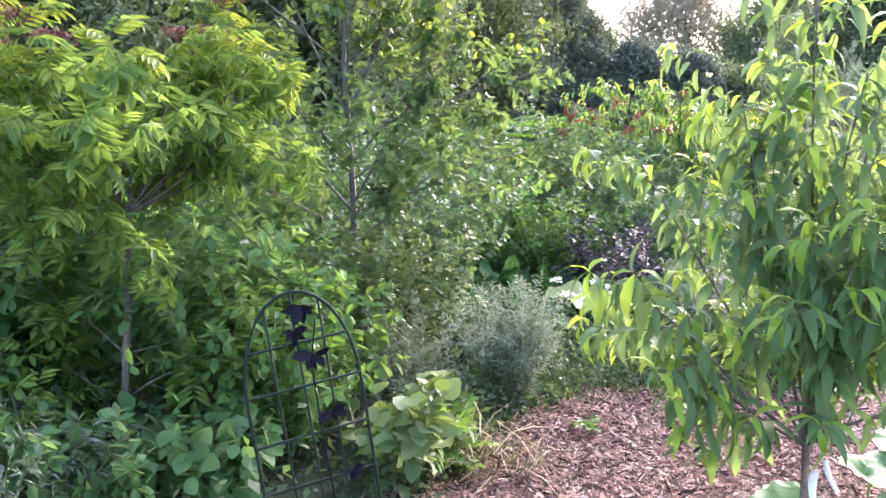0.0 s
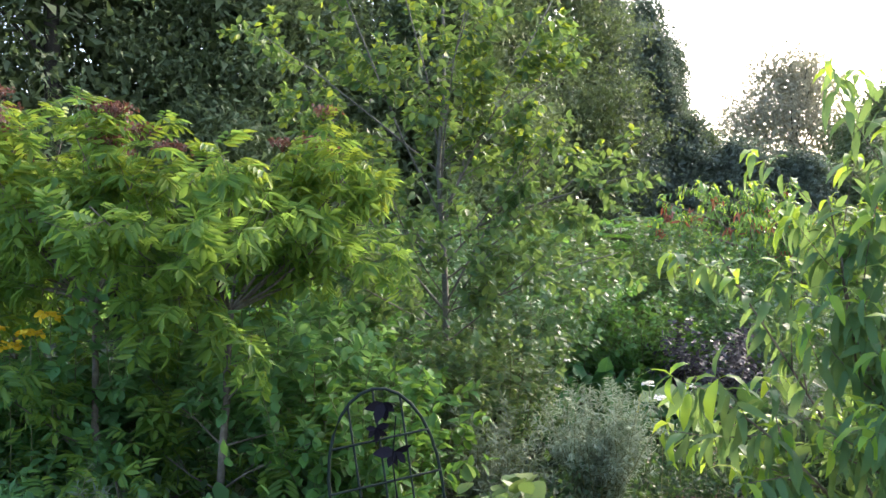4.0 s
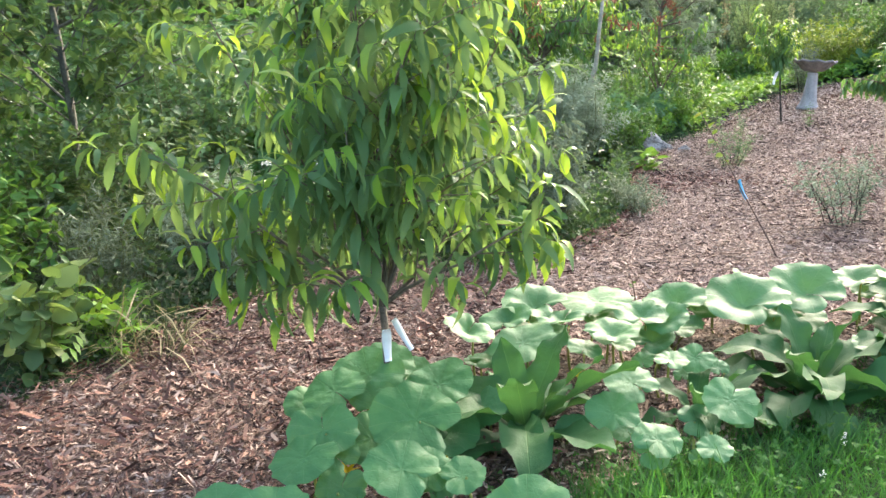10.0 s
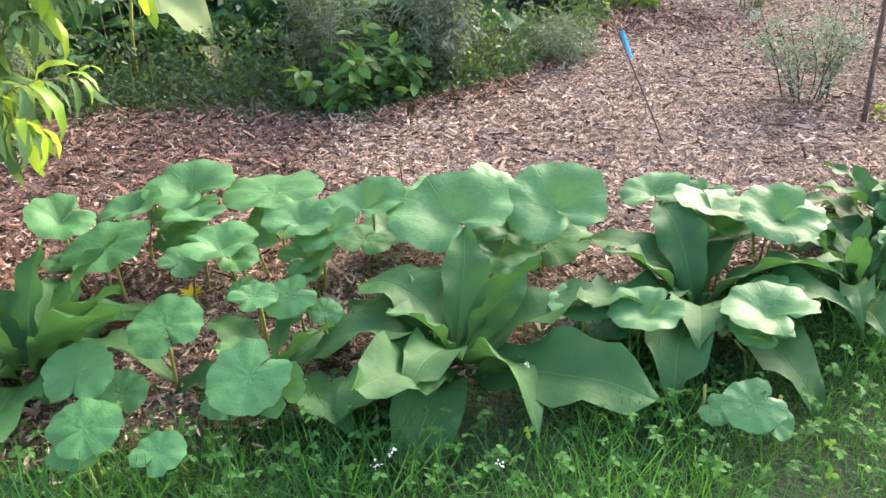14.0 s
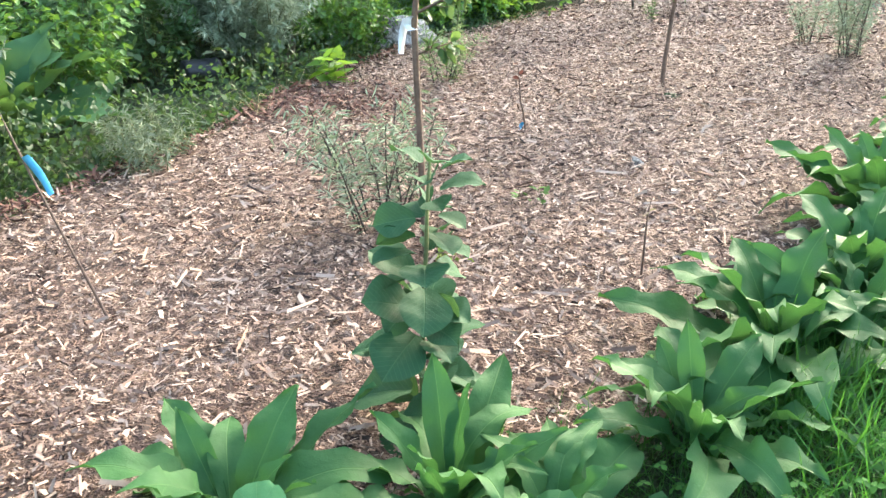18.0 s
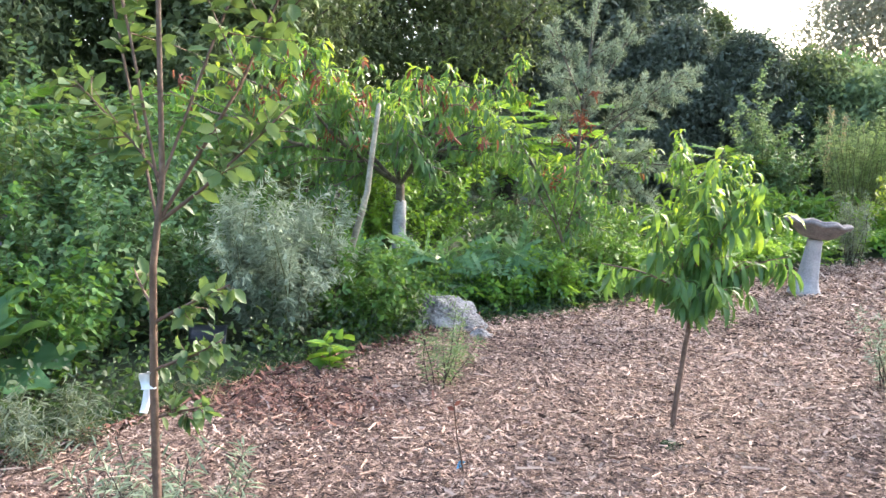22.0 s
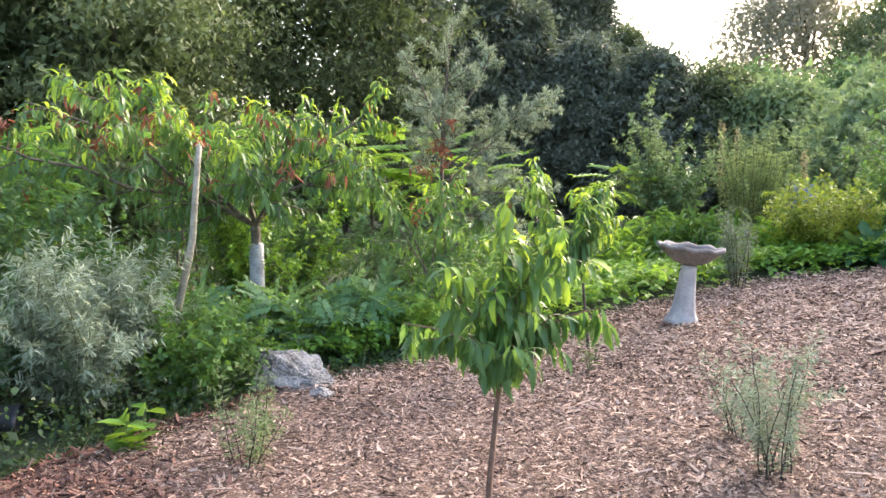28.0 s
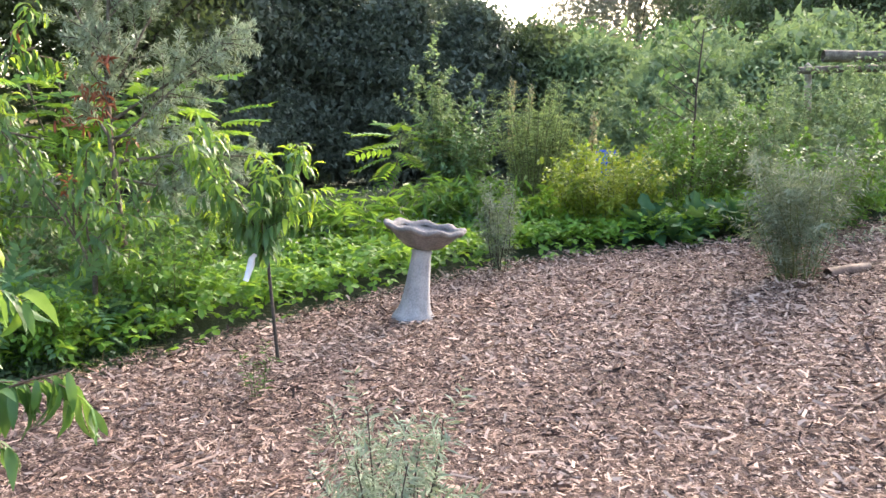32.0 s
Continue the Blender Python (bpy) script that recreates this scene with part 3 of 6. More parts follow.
mx = np.linspace(-3.4, 9.5, 110)
lo, hi = band(mx)
wig = np.array([noise.noise((x * 2.3, 0, 0)) for x in mx]) * 0.12
rowsy = np.linspace(0, 1, 60)
Y = (lo + wig)[:, None] * (1 - rowsy) + (hi - wig)[:, None] * rowsy
X = np.repeat(mx[:, None], 60, 1)
bumps = np.array([[noise.noise((x * 1.7, y * 1.7, 3)) for x, y in zip(a, b)] for a, b in zip(X, Y)]) * 0.018
edge = np.minimum(np.minimum(rowsy, 1 - rowsy) * 14, 1)
mv = np.stack([X, Y, G(X, Y) + 0.004 + (0.03 + bumps) * edge], -1).reshape(-1, 3)
ma = np.arange(110 * 60).reshape(110, 60)
mf = np.stack([ma[:-1, :-1], ma[1:, :-1], ma[1:, 1:], ma[:-1, 1:]], -1).reshape(-1, 4)
mulch = new("mulch_bed", smooth(mesh_of("mulch_bed", mv, mf)))
mulch.data.materials.append(M["mulch"])
tagged(mulch, "reddish wood chip mulch spread over the garden bed", "mulch", kind="structure")


def mulch_z(x, y):
    return G(x, y) + 0.034

# ---- wood chips and grass ----
def chips(n, seed, near):
    """Shavings and chips lying every way on the mulch: bent slips of wood with thickness."""
    rng = np.random.default_rng(seed)
    x = rng.uniform(-3.3, 7.5, n * 3)
    y = rng.uniform(1.2, 13.4, n * 3)
    a, b = band(x)
    d = np.hypot(x - 1.5, y - 3.5)
    keep = (y > a + rng.normal(0, 0.08, n * 3)) & (y < b + rng.normal(0, 0.1, n * 3)) & (rng.uniform(0, 1, n * 3) < np.clip(near / np.maximum(d, 0.1), 0.12, 1))
    x, y = x[keep][:n], y[keep][:n]
    m = len(x)
    ang = rng.uniform(0, 2 * np.pi, m)
    ax = np.stack([np.cos(ang), np.sin(ang), rng.normal(0.04, 0.32, m)], -1)
    big = np.clip(np.hypot(x - 1.5, y - 3.5) / 6, 0.75, 1.25)
    size = np.minimum(np.exp(rng.normal(-3.72, 0.42, m)) * big, 0.06)
    w = 0.12
    splinter = np.array([(-w, 0.05, 0), (w * 0.7, 0, 0.03), (w * 0.9, 0.95, 0.05), (-w * 0.5, 1, 0.0)])
    flake = np.array([(-w * 1.1, 0.1, 0.04), (w * 1.3, 0, 0), (w * 0.5, 0.8, 0.09), (-w * 1.2, 0.62, 0.0)])
    f = np.array([(0, 1, 2, 3)])
    pos = np.stack([x, y, mulch_z(x, y) + 0.004 + rng.uniform(0, 0.024, m)], -1)
    half = m * 3 // 5
    sticks = splinter * (0.28, 1, 1)
    q = slice(0, 2600)
    return joined(
        scatter((splinter, f), pos[:half], ax[:half], size[:half] * 1.15, rng, None, 0.48),
        scatter((flake, f), pos[half:], ax[half:], size[half:], rng, None, 0.48),
        scatter((sticks, f), pos[q] + (0, 0, 0.008), ax[q] * (1, 1, 0.25), rng.uniform(0.05, 0.13, len(pos[q])), rng, None, 0.2),
    )


chip = new("wood_chips", mesh_of("wood_chips", *chips(245000, 3, 4.4)))
chip.data.materials.append(M["chip"])
tagged(chip, "loose pinkish brown wood chips and shavings", "wood chips", kind="stuff")


def red_shade_chips(n, seed):
    # darker, redder shavings: one patch in the bed, a strip along its rear edge, and the end under the peach, where
    # their colour stands in for its shade
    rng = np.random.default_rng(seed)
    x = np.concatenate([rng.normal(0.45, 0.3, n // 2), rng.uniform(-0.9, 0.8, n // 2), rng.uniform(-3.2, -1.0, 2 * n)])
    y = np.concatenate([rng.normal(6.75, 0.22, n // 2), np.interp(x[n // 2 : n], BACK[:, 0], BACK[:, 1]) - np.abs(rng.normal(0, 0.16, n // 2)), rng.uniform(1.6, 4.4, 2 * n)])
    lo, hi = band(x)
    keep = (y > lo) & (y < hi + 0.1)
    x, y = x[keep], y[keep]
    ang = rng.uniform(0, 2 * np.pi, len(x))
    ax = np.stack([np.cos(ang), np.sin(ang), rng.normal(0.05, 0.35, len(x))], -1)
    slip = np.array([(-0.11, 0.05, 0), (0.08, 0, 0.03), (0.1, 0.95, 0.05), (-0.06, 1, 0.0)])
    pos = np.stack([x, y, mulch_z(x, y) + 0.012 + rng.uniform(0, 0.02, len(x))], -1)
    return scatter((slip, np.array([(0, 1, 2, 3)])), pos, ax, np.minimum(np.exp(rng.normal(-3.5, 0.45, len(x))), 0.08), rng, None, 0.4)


red_shade = new("damp_wood_chips", mesh_of("damp_wood_chips", *red_shade_chips(9000, 12)))
red_shade.data.materials.append(M["red_shade_chip"])
tagged(red_shade, "darker red-brown wood chips in a patch, and as shade tint under the peach", "wood chips", kind="stuff")


def blades(n, seed, x0, x1, y0, y1, test, size, template=GRASS, lean=0.45, spread=0.5):
    rng = np.random.default_rng(seed)
    x, y = rng.uniform(x0, x1, n), rng.uniform(y0, y1, n)
    k = test(x, y, rng)
    x, y = x[k], y[k]
    m = len(x)
    ax = np.stack([rng.normal(0, lean, m), rng.normal(0, lean, m), np.full(m, 1.0)], -1)
    pos = np.stack([x, y, G(x, y) - 0.005], -1)
    hint = np.stack([rng.normal(0, 1, m), rng.normal(0, 1, m), np.full(m, 0.4)], -1)
    tuft = np.array([0.7 + 0.7 * noise.noise((a * 1.9, b * 1.9, 0)) for a, b in zip(x, y)])
    return scatter(template, pos, ax, size * np.clip(tuft, 0.4, 1.5) * rng.uniform(0.6, 1.3, m), rng, hint, 0.3)


def on_lawn(x, y, rng):
    return y < band(x)[0] + rng.normal(0.02, 0.1, len(x))


lawn = new("grass", smooth(mesh_of("grass", *blades(230000, 5, -3.2, 4.4, 0.75, 6.2, on_lawn, 0.145))))
lawn.data.materials.append(M["grass"])
tagged(lawn, "long unmown green grass beside the bed", "grass", kind="stuff")
wide_lawn = new("meadow_grass", smooth(mesh_of("meadow_grass", *blades(64000, 6, -7, 9.5, -5, 8, lambda x, y, r: (y < band(x)[0]) & ~((x > -2.9) & (x < 4.1) & (y > 1.0) & (y < 6.2)), 0.2))))
wide_lawn.data.materials.append(M["grass"])
tagged(wide_lawn, "rough green grass around the path", "grass", kind="stuff")
CLOVER = joined(*[(hexleaf(0.4)[0] @ np.array(Matrix.Rotation(a, 3, "Z")).T, hexleaf(0.4)[1]) for a in (0, 2.1, 4.2)])
rng = np.random.default_rng(8)
cx, cy = rng.uniform(-2.3, 3.6, 9000), rng.uniform(0.9, 4.8, 9000)
k = on_lawn(cx, cy, rng)
cx, cy = cx[k], cy[k]
cpos = np.stack([cx, cy, G(cx, cy) + rng.uniform(0.05, 0.12, len(cx))], -1)
clover = new("clover", smooth(mesh_of("clover", *scatter(CLOVER, cpos, np.stack([rng.normal(0, 1, len(cx)), rng.normal(0, 1, len(cx)), np.zeros(len(cx))], -1), rng.uniform(0.01, 0.022, len(cx)), rng, None, 0.35))))
clover.data.materials.append(M["clover"])
tagged(clover, "low clover and small weeds among the grass", "clover", kind="stuff")


# ---- plants ----
def woody(name, label, category, base, stems, bark, crown, group="", limb_sides=5):
    """A tree or shrub: its limbs as one mesh, its leaves as others. crown: (part name, arrays, material, label)."""
    t = thing(name, label, category, (0, 0, 0), group)
    part("trunk" if category.endswith("tree") else "branchwork", tubes(stems, limb_sides), bark, t)
    for pn, arr, m, lab in crown:
        part(pn, arr, m, t, lab)
    return t


def bush(name, label, category, x, y, height, spread, stems, leaf, size, per_m, material, seed, bark="twig", kids=(3,), lift=0.25):
    """A many-stemmed bush or herb: stems fan out from the ground, with leaves all along them."""
    rng = np.random.default_rng(seed)
    limbs = []
    for k in range(stems):
        a = rng.uniform(0, 2 * math.pi)
        r = spread * math.sqrt(rng.uniform(0.0, 1)) * 0.45
        out = spread * rng.uniform(0.2, 1.25) / max(height, 0.1)
        p = foot(x + r * math.cos(a), y + r * math.sin(a), -0.01)
        way = (out * math.cos(a), out * math.sin(a), 1.0)
        limbs += grow(rng, p, way, height * rng.uniform(0.6, 1.08), 0.0022 + 0.0035 * height, kids, 0.45, 48, lift, 0.1)
    arr = leaves_on(limbs, rng, 0, per_m, leaf, size, 0.2, 0.9, 0.12)
    return woody(name, label, category, (0, 0, 0), [b for b in limbs if b[3] == 0] if y > 6 else limbs, M[bark], [("foliage", arr, M[material], "")], "", 3)


# -- the elder shrub and the apple tree --
rng = np.random.default_rng(21)
limbs = [(stroke((-4.32, 2.80, -0.1), (-0.0, 0.02, 1), 1.2, rng, 0.03), 0.02, 0.016, 0), (stroke((-4.62, 2.62, -0.1), (-0.42, 0.2, 1), 0.75, rng, 0.03), 0.02, 0.016, 0)]
limbs.append((stroke(limbs[1][0][-1], (-0.05, 0.1, 1), 0.55, rng, 0.03), 0.016, 0.013, 0))
limbs.append((stroke((-5.5, 3.1, 0.0), (-0.15, 0.1, 1), 1.2, rng, 0.04), 0.02, 0.014, 0))
for j, p in enumerate((limbs[0][0][-1], limbs[2][0][-1], limbs[3][0][-1])):
    for k in range(17 if j < 2 else 12):
        a = k * 2.4 + rng.normal(0, 0.3)
        limbs += grow(rng, p, (math.cos(a) * 0.9 - 0.22, math.sin(a) * 0.9, rng.uniform(0.2, 1.2)), rng.uniform(0.5, 0.95), 0.008, (6, 3), 0.46, 48, 0.3, 0.12, 1)
for k in range(26):
    j = k % 3
    p = (limbs[0][0], limbs[1][0], limbs[3][0])[j][2 + k % 4]
    a = k * 2.4 + rng.normal(0, 0.3)
    limbs += grow(rng, p, (math.cos(a), math.sin(a), rng.uniform(0.1, 0.7)), rng.uniform(0.4, 0.7), 0.005, (5, 2), 0.5, 48, 0.25, 0.12, 1)
limbs = [b for b in limbs if b[0][:, 2].max() < 2.1]
shoots = [b for b in limbs if b[3] >= 2]
# sunlight on the elder's top is painted: high shoots get yellow-green leaves
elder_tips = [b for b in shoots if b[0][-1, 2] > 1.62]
crown = [("foliage", leaves_on(shoots, rng, 2, 21, (ELDER[0] * (1.25, 1, 1), ELDER[1]), 0.105, 0.05, 0.9, 0.1, 0.35, 0.4), M["elder"], ""), ("top_leaves", leaves_on(elder_tips, rng, 2, 9, ELDER, 0.112, -0.15, 0.8, 0.6, 0.25, 0.2), M["yellowgreen"], "upper leaves coloured yellow-green for sunlight")]
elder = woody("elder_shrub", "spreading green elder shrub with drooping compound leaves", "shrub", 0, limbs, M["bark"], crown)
ends = sorted([b for b in shoots if b[0][-1, 1] < 3.2], key=lambda b: -b[0][-1, 2])[:110]
for k in range(36):
    p = ends[k * 3][0][-1]
    r = np.random.default_rng(900 + k)
    rays = []
    for j in range(9):
        a = j * 2.4
        d = np.array((math.cos(a) * 0.055 * (j + 2) / 9, math.sin(a) * 0.055 * (j + 2) / 9, 0.05))
        rays.append(tube(np.array([p, p + d * (0.6, 0.6, 0.75), p + d]), 0.0022, 0.0015, 3))
        bp = p + d + r.normal(0, 0.011, (9, 3))
        rays.append(scatter(TUFT, bp, r.normal(0, 1, (9, 3)), 0.017, r, None, 1.0))
    part("berry_head", joined(*rays), M["berry"], elder, "flat reddish brown berry head on fine rays")

rng = np.random.default_rng(22)
bole = np.array([foot(-3.7, 4.54), (-3.68, 4.56, 0.5), (-3.66, 4.57, 0.95), (-3.68, 4.58, 1.4), (-3.72, 4.6, 1.9), (-3.68, 4.6, 2.5), (-3.7, 4.62, 3.2)])
limbs = [(bole, 0.032, 0.008, 0)]
for z0, way, ln, r in ((1.0, (-0.55, -0.1, 1), 1.5, 0.014), (1.05, (0.6, -0.15, 1), 1.3, 0.013), (1.45, (1, 0.05, 0.3), 1.3, 0.014), (1.3, (-0.9, 0.1, 0.75), 1.5, 0.013), (1.6, (0.55, 0.1, 1), 1.6, 0.013), (1.6, (-0.45, -0.25, 1), 1.7, 0.012), (1.7, (0.15, -0.45, 1), 1.4, 0.011), (1.5, (0.1, 0.6, 1), 1.6, 0.012), (1.9, (-0.75, 0.05, 0.9), 1.6, 0.011), (1.9, (0.9, 0.0, 0.8), 1.1, 0.011), (2.0, (0.3, -0.1, 1), 1.5, 0.01), (2.0, (-0.2, -0.1, 1), 1.6, 0.01), (1.3, (0.75, -0.3, 0.7), 1.0, 0.011), (1.25, (-0.6, -0.5, 0.7), 1.0, 0.011)):
    p = (np.interp(z0, bole[:, 2], bole[:, 0]), np.interp(z0, bole[:, 2], bole[:, 1]), z0)
    limbs += grow(rng, p, way, ln, r * 0.7, (9, 4), 0.36, 52, 0.14, 0.08, 1, 0.15)
for z0, way, ln in ((0.85, (-0.8, -0.4, 0.5), 0.8), (0.8, (0.8, -0.4, 0.5), 0.9), (0.95, (0.5, -0.7, 0.7), 0.8), (1.0, (1, 0.2, 0.5), 1.2), (0.9, (-1, 0.2, 0.6), 1.0), (1.1, (-0.3, -0.8, 0.7), 0.9), (1.2, (1, -0.2, 0.8), 1.2)):
    limbs += grow(rng, (-3.67, 4.57, z0), way, ln, 0.007, (8, 4), 0.4, 52, 0.1, 0.08, 1, 0.2)
arr = leaves_on(limbs, rng, 2, 52, OVAL, 0.067, 0.12, 0.9, 0.1, 0.3)
top = [b for b in limbs if b[3] >= 2 and b[0][-1, 2] > 2.0]
woody("apple_tree", "leafy apple tree with a pale grey trunk", "tree", 0, limbs, M["applebark"], [("crown", arr, M["apple"], ""), ("young_leaves", leaves_on(top, rng, 2, 14, OVAL, 0.058, 0.0, 0.9, 0.3), M["yellowgreen"], "yellow-green young leaves")])

# -- peach trees --
def peach(name, label, base, fork, limbs_spec, leaf_len, per_m, seed, bark, kids=(7,), young=0.25, red=0.0, lift=-0.25, level=1, lean=(0, 0), trunk_r=0.02, detail=ARC, single=0, ceiling=9.0, tissue="peach", first=0.15, drop=0.6, bow=0.08, high=-9.0):
    rng = np.random.default_rng(seed)
    base = np.array(base, float)
    top = base + np.array((lean[0], lean[1], fork))
    limbs = [(stroke(base, top - base, np.linalg.norm(top - base), rng, 0.02), trunk_r, trunk_r * 0.8, 0)]
    for wx, wy, wz, ln in limbs_spec:
        limbs += grow(rng, limbs[0][0][-1], (wx, wy, wz), ln, trunk_r * 0.4, kids, 0.42, 42, lift, bow, 0, first)
    limbs = [b for b in limbs if b[0][:, 2].max() < ceiling]
    sub = [b for b in limbs[1:] if b[3] >= level] + [(p[len(p) // 2 :], a, c, k) for p, a, c, k in limbs[1:] if k < level]
    bulk = ARC_LITE if not single else ARC
    crown = [("crown", hang(sub, rng, per_m, bulk, leaf_len, 0.75, -drop), M[tissue], "")]
    tips = [(p[-max(2, len(p) // 3) :], a, c, k) for p, a, c, k in limbs[1:] if p[-1, 2] > high]
    if young:
        crown.append(("young_leaves", hang(tips, rng, per_m * young * 2.2, ARC_TIP, leaf_len, 0.75, 0.15, 0.05, 0.2), M["peach_tip"], "pale yellow-green young leaves"))
    if red:
        pick = [b for b in tips if rng.uniform() < red]
        crown.append(("withered_foliage", leaves_on(pick, rng, 0, per_m * 1.2, detail, leaf_len * 0.8, 0.9, 0.8), M["red_leaf"], "withered red leaves"))
    t = woody(name, label, "peach tree", 0, limbs, M[bark], crown)
    if single:
        kinds = [mesh_of("leaf", *detail), mesh_of("leaf", detail[0] * (1.15, 1, 1.5), detail[1]), mesh_of("leaf", detail[0] * (0.85, 1, 0.6), detail[1])]
        for me in kinds:
            smooth(me).materials.append(M[tissue])
        ends = [b for b in limbs[1:] if b[3] >= level]
        for k in range(single):
            p = ends[rng.integers(len(ends))][0]
            u = rng.uniform(0.1, 0.98) * (len(p) - 1)
            i = int(u)
            d = unit(p[i + 1] - p[i]) * 0.4 + unit(rng.normal(0, 1, 3)) * 0.75 + (0, 0, -0.42)
            lf = part("leaf", kinds[rng.integers(3)], None, t)
            s = leaf_len * rng.uniform(0.8, 1.25)
            lf.matrix_basis = Matrix.LocRotScale(p[i] + (p[i + 1] - p[i]) * (u - i), Vector(d).to_track_quat("Y", "Z"), (s, s, s))
    return t


fan = [(math.cos(a) * s, math.sin(a) * s, 1, l) for a, s, l in ((0.2, 0.42, 1.1), (1.1, 0.4, 1.3), (2.2, 0.45, 1.2), (3.1, 0.55, 1.2), (4.0, 0.4, 1.1), (5.2, 0.4, 1.15), (5.8, 0.28, 1.5), (2.7, 0.28, 1.25), (0.9, 0.14, 1.52), (0.3, 0.3, 1.45), (4.6, 0.2, 1.28), (3.25, 1.0, 0.95), (0.0, 0.8, 0.85), (4.7, 0.65, 0.8), (3.8, 0.3, 1.22), (2.9, 1.15, 0.82), (3.5, 1.6, 0.58), (6.1, 1.3, 0.7))]
peach("peach_tree", "young peach tree thick with long drooping leaves", foot(-1.62, 2.42, -0.02), 0.46, fan, 0.145, 34, 31, "bark", (8,), 0.22, 0, -0.14, 1, (0.02, -0.03), 0.018, single=290, first=0.18)
small = [(math.cos(a) * s, math.sin(a) * s, 1, l) for a, s, l in ((0.3, 0.8, 0.3), (1.5, 0.7, 0.3), (2.6, 0.7, 0.3), (3.2, 1.1, 0.48), (4.4, 0.8, 0.3), (5.4, 0.8, 0.3), (2.6, 0.1, 0.62), (0.2, 0.42, 0.62), (5.0, 0.3, 0.4), (3.6, 0.4, 0.42), (1.2, 0.3, 0.4), (0.1, 0.9, 0.48), (5.9, 0.2, 0.58))]
peach("peach_tree", "small peach sapling with a round drooping crown", foot(2.37, 7.0, 0.01), 0.6, small, 0.13, 64, 32, "redbark", (4,), 0.6, 0, -0.5, 0, (0.02, 0.02), 0.015, single=70, tissue="peach_deep", drop=0.95, high=0.95)
thin = [(math.cos(a) * s, math.sin(a) * s, 1, l) for a, s, l in ((3.0, 0.46, 0.78), (3.3, 0.36, 0.72), (0.1, 0.12, 0.66), (0.9, 0.2, 0.62), (1.6, 0.15, 0.5), (4.2, 0.2, 0.5), (3.4, 0.6, 0.45))]
peach("peach_tree", "thin young peach tree with sparse leaves", foot(2.46, 9.8, 0.01), 0.62, thin, 0.125, 58, 33, "darkbark", (5,), 0.75, 0, -0.3, 0, (-0.06, 0), 0.012, ARC_LITE, tissue="peach_deep", drop=0.8)
wide = [(math.cos(a) * s, math.sin(a) * s, 1, l) for a, s, l in ((2.9, 1.5, 2.3), (3.6, 1.3, 2.2), (2.4, 0.9, 1.7), (1.5, 0.9, 1.6), (0.4, 0.9, 1.5), (0.0, 0.5, 1.3), (5.0, 0.6, 1.2), (4.2, 0.8, 1.4), (3.1, 2.4, 2.2), (5.9, 1.1, 1.3), (3.8, 1.8, 1.7), (2.7, 2.6, 1.6))]
peach("peach_tree", "old spreading peach tree with some withered red leaves", foot(-0.42, 10.2), 0.98, wide, 0.145, 36, 34, "bark", (9, 3), 0.4, 0.1, -0.35, 1, (0.0, 0.0), 0.055, ARC_LITE, ceiling=2.3, tissue="peach_deep", drop=0.8, bow=0.15, high=1.5)

# -- far trees --
def far_tree(name, label, base, height, radius, n, leaf, material, seed, low=0.15, power=0.8, clumps=90, group="", tilt=0.0, gap=0.16):
    """A tall tree: trunk, limbs, and a crown of many small leaf tufts in clumps with gaps between."""
    rng = np.random.default_rng(seed)
    base = np.array(base, float)
    trunk = stroke(base, (0.02, 0, 1), height * 0.9, rng, 0.03, 0, 8)
    limbs = [(trunk, height * 0.022, height * 0.005, 0)]
    u = rng.uniform(0, 1, clumps)
    h = low + (1 - low) * u
    prof = np.sin(np.pi * np.clip(u, 0.02, 0.98) ** power) ** 0.6 if power > 0 else 0.06 + (1 - u) ** 0.75
    ang = rng.uniform(0, 2 * np.pi, clumps)
    rr = radius * prof * np.sqrt(rng.uniform(0.25, 1.1, clumps))
    cen = base + np.stack([rr * np.cos(ang), rr * np.sin(ang), h * height], -1)
    for c in cen[::5]:
        i = min(int((c[2] - base[2]) / height * 8 * 0.8), 7)
        limbs.append((np.array([trunk[i], (trunk[i] + c) / 2 + (0, 0, -0.1), c]), height * 0.004, height * 0.0015, 1))
    per = n // clumps
    pos = (cen[:, None] + rng.normal(0, radius * gap, (clumps, per, 3)) * (1, 1, 0.7)).reshape(-1, 3)
    ax = rng.normal(0, 1, (len(pos), 3)) + (0, 0, -0.3)
    t = thing(name, label, "tree", (0, 0, 0), group)
    part("trunk", tubes(limbs, 5), M["darkbark"], t)
    core = base + (cen[rng.integers(0, clumps, n // 4)] - base) * (0.65, 0.65, 0.94) + rng.normal(0, radius * 0.14, (n // 4, 3))
    part("crown", joined(scatter(CARD3, pos, ax, leaf * rng.uniform(0.6, 1.3, len(pos)), rng, None, 0.8), scatter(CARD3, core, rng.normal(0, 1, core.shape), leaf * 2.3, rng, None, 0.8)), M[material], t)
    return t


